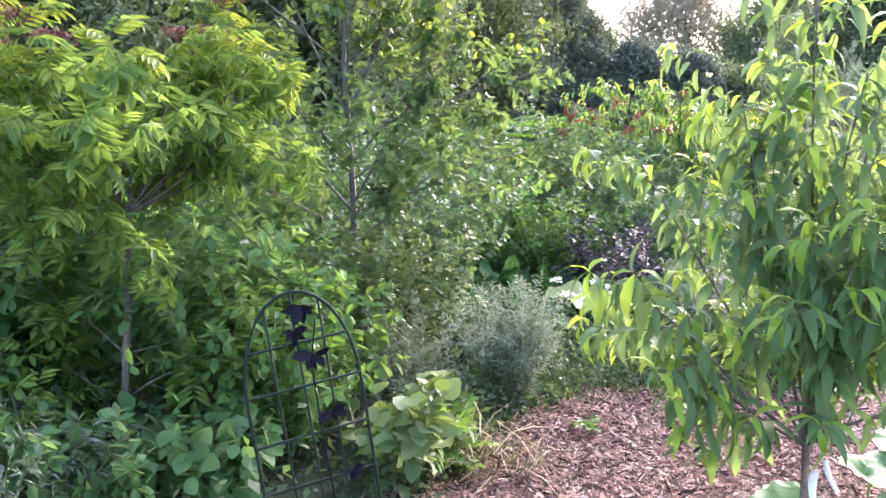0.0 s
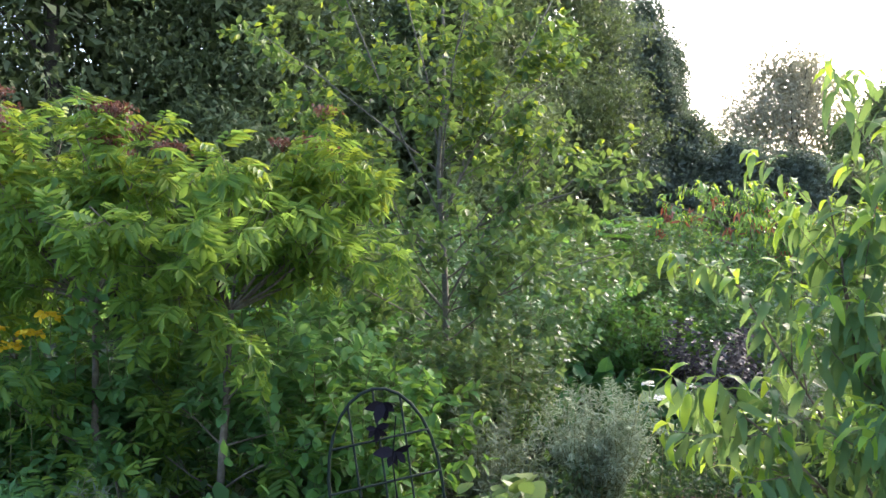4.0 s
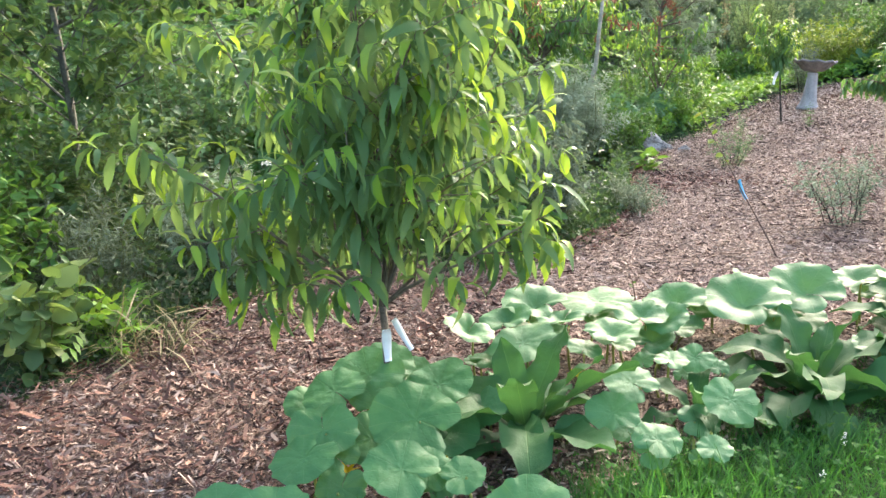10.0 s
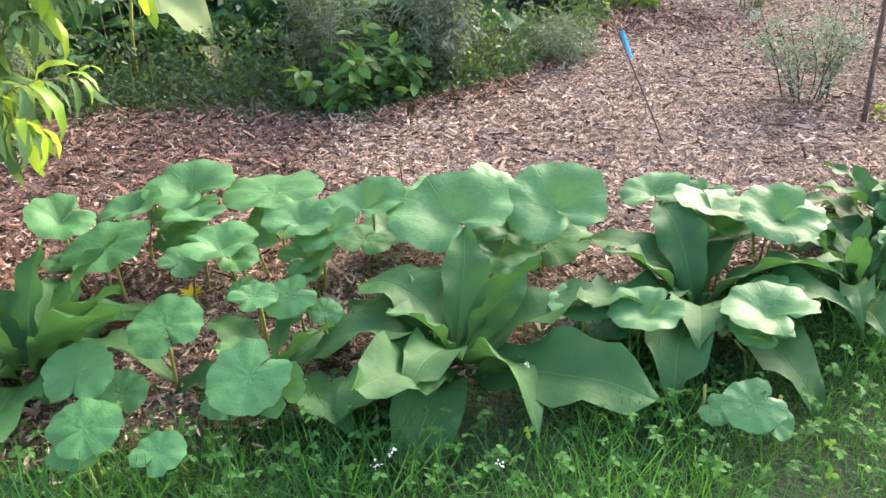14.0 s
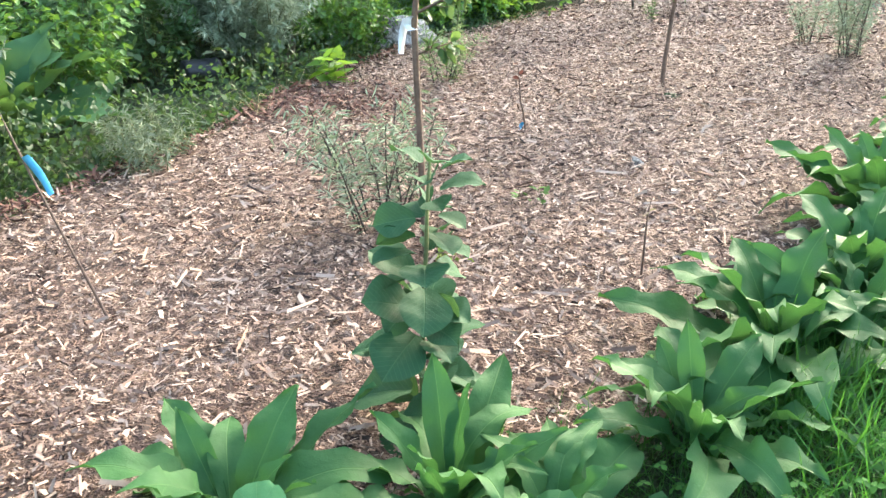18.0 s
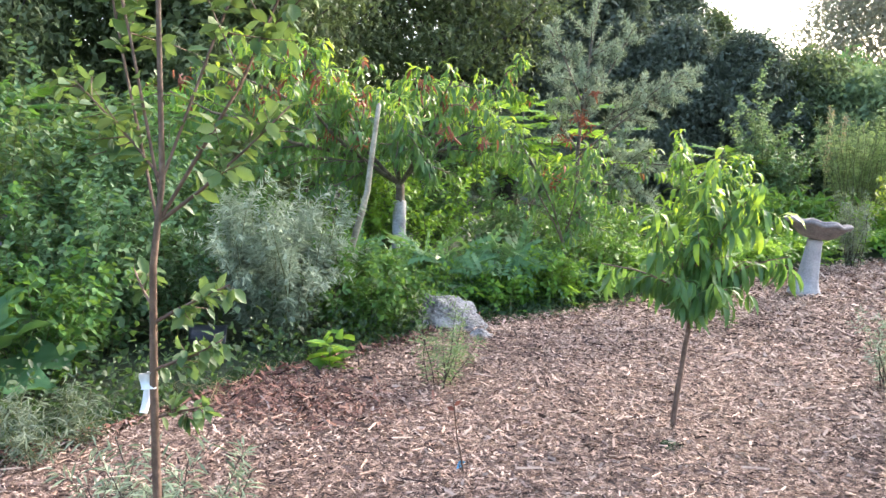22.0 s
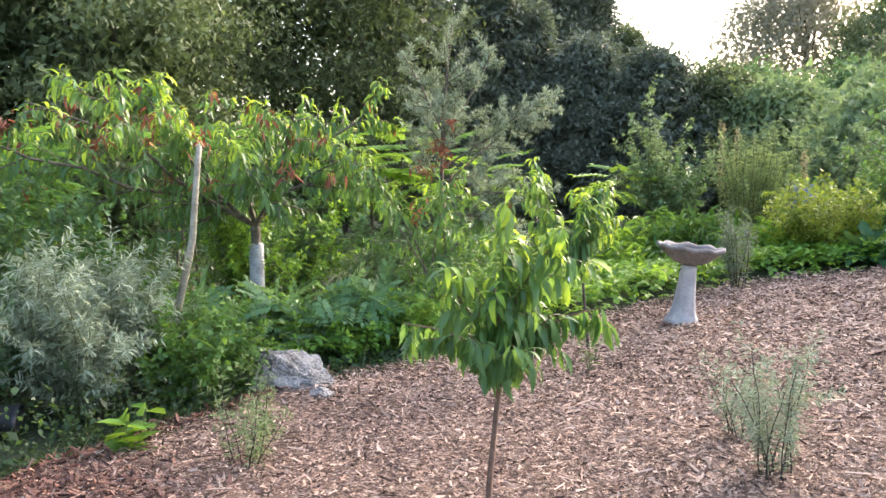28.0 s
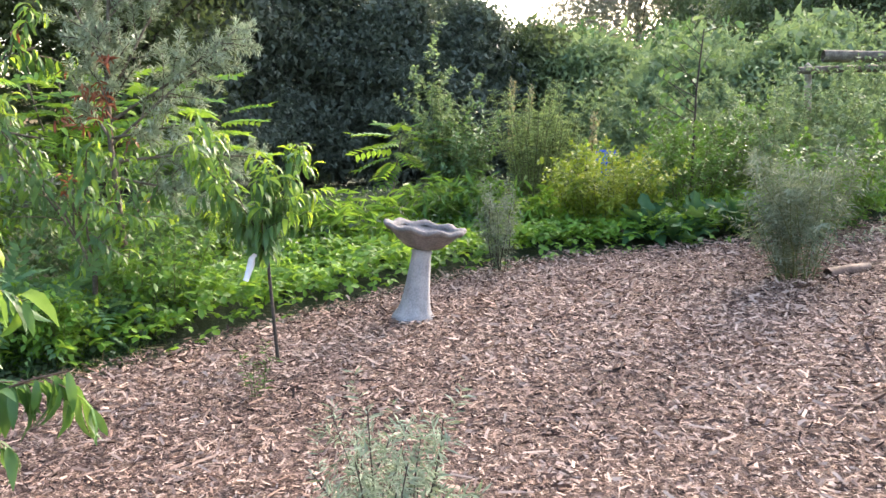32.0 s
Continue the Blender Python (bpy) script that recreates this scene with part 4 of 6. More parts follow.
wood = [(-13, 15, 10.5, 3.4), (-9.5, 17, 11, 3.2), (-7, 19, 10.5, 3.0), (-11.5, 11, 9.5, 3.0), (-4.8, 22, 11, 2.8), (-15, 9, 10, 3.3), (-9, 13, 7.5, 2.4), (-6.2, 15.5, 6.6, 2.2)]
for k, (x, y, h, r) in enumerate(wood):
    far_tree("woodland_tree", "tall dark green woodland tree", foot(x, y), h, r, 46000, 0.105, "forest", 100 + k, 0.03, 0.8, 170, "trees behind the garden", gap=0.13)
for k, (x, y, h, r) in enumerate([(-3.4, 24, 9.5, 2.0), (-1.9, 25.5, 8.3, 1.6), (-0.9, 26, 5.6, 1.5), (0.6, 26, 4.6, 1.6), (2.2, 26, 4.1, 1.6), (3.9, 27, 3.5, 1.7), (-7, 33, 13, 3.0), (-4, 37, 14, 2.7), (-1.9, 39, 13.5, 2.3), (-0.9, 40, 11.5, 1.8), (0.6, 40, 7, 1.5), (2.2, 41, 5.2, 1.9), (4.2, 43, 5.0, 2.2)]):
    far_tree("dark_tree", "dense dark tree tapering to its top", foot(x, y), h, r, 26000, 0.12 if k < 6 else 0.16, "forest" if k in (5, 10, 11, 12) else "forest_dark", 130 + k, 0.02, 0.6 if k in (3, 4, 5) else -1, 120 if k < 6 else 160, "trees behind the garden", gap=0.14 if k < 6 else 0.24)
for k, (x, y, h, r) in enumerate([(5.3, 26, 2.9, 1.8), (7.5, 25, 2.5, 1.9), (9.8, 24, 2.4, 2), (12.5, 23, 2.8, 2.2), (15.5, 22, 3.2, 2.4), (5.5, 40, 4.6, 2.8), (9.5, 41, 4.2, 3), (14, 40, 4.2, 3), (19, 38, 4.6, 3.4), (10.6, 18.6, 2.0, 1.6), (8.0, 19.4, 1.8, 1.5), (6.2, 19.5, 1.9, 1.4)]):
    far_tree("hedge_tree", "leafy round hedgerow bush", foot(x, y), h, r, 12000, 0.15 if y > 21 else 0.11, "hedge" if y > 30 else "slope", 150 + k, 0.0, 0.75, 90, "hedgerow on the hill", gap=0.17)
# skyline trees: the first four wear the haze-tinted leaf colour
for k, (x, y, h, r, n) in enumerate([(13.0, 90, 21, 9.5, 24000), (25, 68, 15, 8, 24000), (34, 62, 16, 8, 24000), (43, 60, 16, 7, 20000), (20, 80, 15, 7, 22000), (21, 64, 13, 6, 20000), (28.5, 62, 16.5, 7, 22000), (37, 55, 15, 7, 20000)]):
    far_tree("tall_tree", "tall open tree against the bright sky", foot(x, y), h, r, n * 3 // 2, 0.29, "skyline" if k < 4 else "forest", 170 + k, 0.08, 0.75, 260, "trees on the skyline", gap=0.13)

# ---- squash and comfrey: each large leaf is an object of its own ----
def squash_leaf(seed):
    """A five-lobed toothed blade, notched at its stalk (towards -y); the first four are funnels, the rest flatter."""
    rng = np.random.default_rng(seed)
    rings, segs = 7, 53
    v = [(0.0, -0.02, 0.0)]
    ph = rng.uniform(0, 6, 4)
    cup = rng.uniform(0.75, 1.05) if seed < 4 else rng.uniform(0.1, 0.28)
    fall = 0.62 * cup if seed < 4 else cup * rng.uniform(0.6, 1.1)
    for r in range(1, rings + 1):
        t = r / rings
        for s in range(segs):
            a = -math.pi / 2 + 0.04 + (2 * math.pi - 0.08) * s / (segs - 1)
            c = a - math.pi / 2
            sinus = (1 - abs(math.cos(2.5 * c))) ** 2
            lobe = 1 + 0.01 * t - 0.05 * sinus * t * t + (0.05 * abs(math.sin(6 * a + ph[0])) + 0.02 * math.sin(17 * a + ph[3])) * t ** 3 + 0.05 * math.sin(2 * a + ph[1])
            notch = 1 - 0.34 * math.exp(-((abs(c) - math.pi) / 0.3) ** 2)
            R = t * lobe * notch
            z = cup * t ** 1.3 - fall * t ** 2.6 - 0.03 * t * sinus + 0.06 * t * t * math.sin(3 * a + ph[2]) + 0.04 * t ** 3 * math.sin(9 * a + ph[3]) + 0.012 * math.sin(14 * t + 5 * a)
            v.append((R * math.cos(a), R * math.sin(a), z))
    tri = [(0, 1 + s, 2 + s) for s in range(segs - 1)]
    quads = [(1 + r * segs + s, 1 + (r + 1) * segs + s, 2 + (r + 1) * segs + s, 2 + r * segs + s) for r in range(rings - 1) for s in range(segs - 1)]
    me = bpy.data.meshes.new("squash_leaf")
    me.from_pydata(v, [], tri + quads)
    me.materials.append(M["squash"])
    return smooth(me)


def comfrey_leaf(seed, material, width=0.17, arch=0.5, calm=1.0):
    """A long pointed blade, unit length along y, arching over, wavy at its edges, with a sunken midrib."""
    rng = np.random.default_rng(seed)
    rows, cols = 13, 7
    ph, wav = rng.uniform(0, 6), rng.uniform(0.028, 0.055) * calm
    twist = rng.normal(0, 0.25) * calm
    v, f = [], []
    for i in range(rows):
        t = i / (rows - 1)
        w = width * (0.14 + 1.2 * math.sin(math.pi * min(1, (t * 0.9 + 0.04)) ** 1.1) ** 0.85) * (1 - t ** 9) * 0.82
        w = max(w, 0.004)
        yy, zz = t * (1 - 0.18 * arch * t * t), 0.28 * t - arch * 0.62 * t ** 2.4
        for j in range(cols):
            s = 2 * j / (cols - 1) - 1
            z = zz + 0.30 * w * abs(s) ** 0.8 + wav * abs(s) ** 2 * math.sin(19 * t + ph + (2 if s > 0 else 0)) + twist * s * w * t + 0.006 * math.sin(60 * (t - 0.35 * abs(s)))
            v.append((s * w, yy, z))
    for i in range(rows - 1):
        for j in range(cols - 1):
            a = i * cols + j
            f.append((a, a + 1, a + cols + 1, a + cols))
    me = mesh_of("comfrey_leaf", np.array(v), np.array(f))
    me.materials.append(material)
    return smooth(me)


def stalk_mesh(name, bend, material, r=0.03):
    pts = np.array([(0, 0, 0), (bend * 0.1, 0, 0.35), (bend * 0.5, 0, 0.75), (bend, 0, 1.0)])
    me = smooth(mesh_of(name, *tube(pts, r * 1.2, r, 5)))
    me.materials.append(material)
    return me


SQUASH = [squash_leaf(k) for k in range(9)]
STALKS = [stalk_mesh("leaf_stalk", b, M["stem"]) for b in (0.15, 0.3, 0.45)]
LEAFY = [(-1.04, 2.94, 0.27, 0.12), (-1.16, 2.80, 0.25, 0.09), (-0.77, 2.97, 0.29, 0.139), (-0.62, 2.80, 0.26, 0.09), (-0.94, 2.78, 0.25, 0.085), (-0.45, 2.92, 0.27, 0.105), (-0.18, 2.89, 0.27, 0.15), (-0.09, 3.09, 0.27, 0.09), (0.11, 3.00, 0.28, 0.137), (0.40, 3.15, 0.27, 0.093), (0.56, 3.07, 0.27, 0.102), (0.74, 3.02, 0.27, 0.102), (-1.11, 2.56, 0.26, 0.109), (-0.77, 2.59, 0.26, 0.096), (-0.52, 2.77, 0.25, 0.077), (-1.32, 2.66, 0.26, 0.086), (-0.24, 3.18, 0.2, 0.12), (0.07, 3.18, 0.2, 0.1)]
FRONT_LEAVES = [(-1.68, 2.37, 0.2, 0.133), (-1.49, 2.00, 0.2, 0.152), (-1.42, 2.23, 0.22, 0.122), (-0.76, 2.26, 0.2, 0.098), (-0.59, 2.40, 0.22, 0.062), (-0.50, 2.42, 0.22, 0.069), (-0.47, 2.10, 0.2, 0.095), (-0.75, 1.90, 0.17, 0.077), (-0.58, 1.89, 0.14, 0.056), (-0.86, 2.05, 0.19, 0.086), (-1.44, 1.75, 0.16, 0.076), (-1.17, 1.49, 0.18, 0.118), (0.22, 2.59, 0.2, 0.083), (0.38, 2.54, 0.2, 0.089), (0.67, 2.59, 0.2, 0.107), (0.61, 2.27, 0.15, 0.067)]
END_LEAVES = [(-1.46, 1.36, 0.18, 0.11), (-1.34, 1.17, 0.16, 0.078), (-1.50, 1.13, 0.15, 0.061), (-1.82, 1.43, 0.18, 0.128), (-1.98, 1.50, 0.17, 0.11), (-1.80, 1.77, 0.19, 0.106), (-1.93, 1.28, 0.15, 0.07), (-1.79, 2.27, 0.18, 0.127), (-1.86, 1.15, 0.12, 0.06), (-2.03, 1.23, 0.15, 0.115), (-1.78, 1.97, 0.18, 0.115), (-1.51, 1.70, 0.19, 0.115), (-1.34, 1.72, 0.16, 0.076), (-1.63, 2.48, 0.2, 0.115), (-2.1, 1.4, 0.14, 0.09)]
FAR_LEAVES = [(1.45, 3.10, 0.22, 0.121), (1.10, 3.05, 0.22, 0.095), (0.77, 3.12, 0.24, 0.122), (0.54, 3.18, 0.24, 0.103), (1.25, 3.27, 0.22, 0.06), (0.70, 2.72, 0.2, 0.071), (1.11, 3.25, 0.2, 0.064), (1.81, 3.21, 0.2, 0.096)]


def squash_plant(leaves, label, seed, flowers=()):
    rng = np.random.default_rng(seed)
    cx, cy = np.mean([l[0] for l in leaves]), np.mean([l[1] for l in leaves])
    t = thing("squash_plant", label, "squash plant", foot(cx, cy), "squash plants in the bed")
    o = t.matrix_world.translation
    more = [(x + rng.normal(0, 0.1), y + rng.normal(0.03, 0.07), h * rng.uniform(0.5, 0.85), r * rng.uniform(0.55, 0.85)) for x, y, h, r in leaves * 2 if rng.uniform() < 0.7]
    for x, y, h, r in leaves + more:
        z = float(G(x, y))
        front = y < 2.5
        tilt = Euler((rng.normal(0.48 if front else 0.14, 0.14), rng.normal(0, 0.16), rng.normal(0, 0.8) + (3.1 if rng.uniform() < 0.25 else 0)))
        lf = part("leaf", SQUASH[rng.integers(4, 9) if front or rng.uniform() < 0.25 else rng.integers(4)], None, t)
        k = 1.06 if front else 1.14
        lf.matrix_basis = Matrix.LocRotScale(Vector((x, y, z + h - (0 if front else 0.2 * r))) - o, Euler((tilt.x, tilt.y, 0)).to_quaternion() @ Euler((0, 0, tilt.z)).to_quaternion(), (r * k, r * k, r * 1.0))
        sx, sy = x + rng.normal(0, 0.03), y + rng.normal(0.02, 0.04)
        st = part("leaf_stalk", STALKS[rng.integers(3)], None, t)
        base = Vector((sx, sy, float(G(sx, sy)) + 0.02))
        d = Vector((x, y, z + h - 0.012 - (0 if front else 0.2 * r))) - base
        st.matrix_basis = Matrix.LocRotScale(base - o, d.to_track_quat("Z", "X"), (0.25, 0.25, d.length)) @ Matrix.Diagonal((0.6, 0.6, 1, 1))
    line = [foot(l[0], l[1], 0.045) for l in sorted(leaves)]
    part("vine", tube(np.array(line), 0.008, 0.005, 5), M["stem"], t)
    for x, y, h in flowers:
        pet = scatter(blade([(0, 0.08), (0.4, 0.2), (1, 0.03)], 0.3, 0.2), np.tile((0.0, 0, 0), (6, 1)), np.array([(math.cos(a), math.sin(a), 0.7) for a in np.arange(6) * 1.047]), 0.045, rng, None, 0.1)
        fl = part("flower", pet, M["yellow_flower"], t, "yellow squash blossom")
        fl.matrix_basis = Matrix.Translation(Vector((x, y, float(G(x, y)) + h * 0.7)) - o)
    return t


squash_plant(LEAFY, "sprawling squash plant with large cupped green leaves", 41, [(-0.4, 2.75, 0.1), (-0.05, 2.8, 0.12), (0.2, 2.85, 0.1), (-0.9, 2.62, 0.1)])
squash_plant([(x, y, h, r * 0.9) for x, y, h, r in FRONT_LEAVES], "squash plant with big scalloped leaves over the grass edge", 42, [(-1.55, 2.12, 0.12)])
squash_plant([(x, y, h, r * 0.86) for x, y, h, r in END_LEAVES], "squash vine creeping over mulch with round leaves", 43, [(-1.7, 1.9, 0.1)])
squash_plant([(x, y, h, r * 0.8) for x, y, h, r in FAR_LEAVES], "squash plant with pale green leaves among comfrey", 44)

COMF = [comfrey_leaf(60 + k, M["comfrey"], 0.112 + 0.014 * (k % 3), 0.3 + 0.22 * k) for k in range(5)]
COMF_BROAD = [comfrey_leaf(65 + k, M["comfrey"], 0.16 + 0.016 * (k % 3), 0.3 + 0.22 * k) for k in range(5)]
COMF_DARK = [comfrey_leaf(70 + k, M["comfrey_dark"], 0.16, 0.3 + 0.22 * k) for k in range(4)]


def comfrey(x, y, size, count, seed, label="comfrey plant with long broad arching green leaves", meshes=COMF, group="comfrey along the bed edge", upright=0.5):
    rng = np.random.default_rng(seed)
    t = thing("comfrey_plant", label, "comfrey", foot(x, y), group)
    for k in range(count):
        a = k * 2.4 + rng.normal(0, 0.25)
        inner = 1 - k / count
        lf = part("leaf", meshes[rng.integers(len(meshes))], None, t)
        el = 0.12 + upright * 1.15 * inner + rng.normal(0, 0.1)
        r = 0.015 + 0.02 * (1 - inner)
        s = size * rng.uniform(0.75, 1.15) * (1.08 - 0.35 * inner)
        q = Euler((0, 0, a)).to_quaternion() @ Euler((el, 0, 0)).to_quaternion() @ Euler((0, rng.normal(0, 0.3), 0)).to_quaternion()
        lf.matrix_basis = Matrix.LocRotScale((-math.sin(a) * r, math.cos(a) * r, 0.03 + 0.06 * inner), q, (s, s, s))
    return t


for k, (x, y, s, n) in enumerate([(-1.13, 2.2, 0.5, 13), (-0.08, 2.45, 0.52, 14), (0.52, 2.8, 0.52, 13), (-0.52, 2.3, 0.32, 6), (0.95, 2.98, 0.44, 11), (1.15, 3.38, 0.46, 15), (1.55, 3.48, 0.42, 16), (2.05, 3.72, 0.42, 14), (2.3, 4.08, 0.5, 17), (2.6, 4.45, 0.5, 17), (2.84, 4.97, 0.5, 17), (3.1, 5.35, 0.48, 17), (3.34, 5.75, 0.44, 14), (2.52, 4.18, 0.44, 12), (2.82, 4.65, 0.44, 12), (3.06, 5.08, 0.44, 12), (1.75, 3.42, 0.4, 10)]):
    near = k in (0, 1, 2, 3)
    comfrey(x, y, s * (0.92 if near else 0.8), n + (2 if near else 8), 80 + k, meshes=COMF_BROAD if near else COMF, upright=0.55 if near else 0.75)
for k, (x, y, s, n) in enumerate([(-2.75, 6.1, 0.72, 16), (-2.4, 6.3, 0.75, 16), (-3.15, 6.0, 0.7, 14), (-2.6, 5.5, 0.6, 14), (-3.0, 5.2, 0.6, 14), (-2.1, 5.9, 0.6, 12)]):
    comfrey(x, y, s, n, 95 + k, "tall comfrey clump behind the shrubs", COMF, "comfrey behind the path", 1.0)
for k, (x, y, s, n) in enumerate([(-0.95, 5.95, 0.78, 18), (-1.65, 5.95, 0.72, 16), (4.95, 13.2, 0.5, 24), (5.35, 13.3, 0.5, 24), (5.7, 13.2, 0.46, 22), (5.15, 12.98, 0.4, 18)]):
    comfrey(x, y, s, n, 100 + k, "dark comfrey clump with drooping leaves", COMF_DARK, "dark comfrey clumps", 0.95)

# ---- birdbath ----
def birdbath(base, lean):
    t = thing("birdbath", "weathered concrete birdbath with scalloped bowl, leaning", "birdbath", base)
    t.matrix_world = Matrix.Translation(base) @ Euler((radians(lean[0]), radians(lean[1]), 0.3)).to_matrix().to_4x4() @ Matrix.Diagonal((1, 1, 0.95, 1))

    def lathe(prof, segs, fn, closed=False):
        v, f = [], []
        for r, z in prof:
            for s in range(segs):
                a = 2 * math.pi * s / segs
                k, dz = fn(a, r, z)
                v.append((r * k * math.cos(a), r * k * math.sin(a), z + dz))
        for i in range(len(prof) - 1):
            for s in range(segs):
                u = (s + 1) % segs
                f.append((i * segs + s, i * segs + u, (i + 1) * segs + u, (i + 1) * segs + s))
        return np.array(v), np.array(f)

    foot_prof = [(0.0, 0.0), (0.138, 0.0), (0.142, 0.02), (0.13, 0.045), (0.108, 0.08), (0.094, 0.13), (0.084, 0.2), (0.074, 0.3), (0.066, 0.4), (0.061, 0.47), (0.066, 0.485), (0.058, 0.5), (0.0, 0.5)]
    part("pedestal", lathe(foot_prof, 48, lambda a, r, z: (1 + 0.06 * abs(math.cos(4 * a)) ** 0.7 - 0.03, 0)), M["concrete"], t, "pale grey fluted pedestal")
    wave = lambda a: 0.009 * math.cos(9 * a)
    bowl = [(0.0, 0.0), (0.1, 0.0), (0.125, 0.012), (0.165, 0.045), (0.2, 0.078), (0.228, 0.106), (0.236, 0.112), (0.21, 0.118), (0.15, 0.085), (0.0, 0.07)]
    b = part("bowl", lathe(bowl, 64, lambda a, r, z: (1 + 0.035 * math.cos(9 * a) * (r > 0.13), 0)), M["bowl"], t, "lichened scalloped bowl")
    b.location = (0, 0, 0.515)
    lip = [(0.205, 0.117), (0.232, 0.108), (0.25, 0.114), (0.263, 0.126), (0.266, 0.14), (0.258, 0.15), (0.235, 0.149), (0.21, 0.135), (0.205, 0.117)]
    part("rim", lathe(lip, 64, lambda a, r, z: (1 + 0.035 * math.cos(9 * a), wave(a))), M["bowl"], b, "scalloped overhanging rim")
    part("neck", lathe([(0, 0.497), (0.045, 0.497), (0.05, 0.505), (0.045, 0.522), (0, 0.522)], 20, lambda a, r, z: (1, 0)), M["bowl"], t)
    return t


birdbath(foot(3.1, 10.66, 0.025), (1.5, 6.0))

# ---- rocks, pot, trellis, tags, poles ----
def boulder(name, label, at, size, seed, material="rock"):
    rng = np.random.default_rng(seed)
    bm = bmesh.new()
    bmesh.ops.create_icosphere(bm, subdivisions=5, radius=1)
    cuts = [(unit(rng.normal(0, 1, 3)), rng.uniform(0.55, 0.85)) for _ in range(16)]
    lay = Vector(unit(np.array((0.75, -0.2, 0.6))))
    for v in bm.verts:
        p = np.array(v.co)
        for n, d in cuts:
            k = p @ n - d
            if k > 0:
                p = p - n * k * 0.92
        q = Vector(p)
        bed = 3.2 * q.dot(lay) + 0.8 * noise.noise(q * 1.6 + Vector((seed, 3, 0)))
        step = abs(bed - math.floor(bed) - 0.5)
        crack = max(0.0, 0.12 - abs(noise.noise(q * 2.2 + Vector((0, seed, 0))))) / 0.12
        p = p * (1 + 0.2 * noise.noise(q * 1.5 + Vector((seed, 0, 0))) + 0.16 * (step - 0.25) - 0.12 * crack + 0.05 * noise.noise(q * 7) + 0.035 * noise.noise(q * 18))
        p = p * (1, 1, 1.12 - 0.35 * p[0] - 0.25 * abs(p[0]))
        v.co = p * size
    me = bpy.data.meshes.new(name)
    bm.to_mesh(me)
    bm.free()
    me.materials.append(M[material])
    ob = new(name, me)
    ob.matrix_world = Matrix.Translation(at) @ Euler((0.1, 0.12, seed * 0.09)).to_matrix().to_4x4()
    return tagged(ob, label, "rock")


boulder("rock", "pale grey craggy rock at the mulch edge", foot(0.64, 8.72, 0.05), (0.37, 0.27, 0.22), 3)
boulder("stone", "small pale stone lying on the mulch", foot(2.10, 5.6, 0.05), (0.035, 0.03, 0.025), 5)
boulder("stone", "flat grey stone near the bed edge", foot(0.98, 8.45, 0.05), (0.09, 0.06, 0.05), 6)

boulder("soil_clod", "dark crumbled soil heaped at the peach stem", foot(2.4, 6.74, 0.03), (0.08, 0.06, 0.03), 8, "soil")


def trellis(at, yaw):
    t = thing("trellis", "dark green arched wire trellis with wilted dark leaves", "trellis", at)
    t.matrix_world = Matrix.Translation(at) @ Euler((radians(4), radians(-9), yaw)).to_matrix().to_4x4()
    W, r = 0.168, 0.0036
    s = [math.pi * k / 14 for k in range(15)]
    arch = [(-W, 0, 0)] + [(-W, 0, 0.35), (-W, 0, 0.66)] + [(-W * math.cos(a), 0, 0.68 + 0.32 * math.sin(a) ** 0.9) for a in s] + [(W, 0, 0.66), (W, 0, 0.35), (W, 0, 0)]
    part("arch_wire", tube(np.array(arch), r * 1.35, r * 1.35, 8), M["wire"], t)
    for x in (-0.078, 0.0, 0.078):
        part("upright_wire", tube(np.array([(x, 0.006, 0), (x, 0.006, 0.5), (x, 0.006, 0.68 + 0.32 * math.sqrt(max(0, 1 - (x / W) ** 2)))]), r, r, 6), M["wire"], t)
    for z in (0.12, 0.27, 0.42, 0.57, 0.72, 0.85):
        w = W if z < 0.68 else W * math.sqrt(max(0, 1 - ((z - 0.68) / 0.32) ** 2))
        part("cross_wire", tube(np.array([(-w, -0.006, z), (0, -0.006, z), (w, -0.006, z)]), r, r, 6), M["wire"], t)
    rng = np.random.default_rng(4)
    vine = stroke((0.03, -0.012, 0.1), (0.0, 0, 1), 0.85, rng, 0.08)
    stem = part("climbing_stem", tube(vine, 0.004, 0.002, 5), M["black_leaf"], t)
    for x, z, s in ((0.02, 0.93, 0.075), (-0.01, 0.86, 0.06), (0.035, 0.78, 0.08), (0.06, 0.6, 0.06), (0.09, 0.4, 0.05), (-0.04, 0.32, 0.08), (0.02, 0.2, 0.07)):
        fanned = np.array([(math.cos(q), -0.25, math.sin(q)) for q in (-1.57, -0.7, -2.4, 0.1, -3.2)]) + rng.normal(0, 0.15, (5, 3))
        arr = scatter(OVAL_FINE, np.array([(x, -0.02, z + 0.03)] * 5), fanned, s * rng.uniform(0.5, 0.85, 5), rng, np.tile((0, -1.0, 0.4), (5, 1)), 0.5)
        part("wilted_leaf", arr, M["black_leaf"], stem, "wilted blackish purple leaf")
    return t


trellis((-3.14, 1.86, -0.03), radians(28))


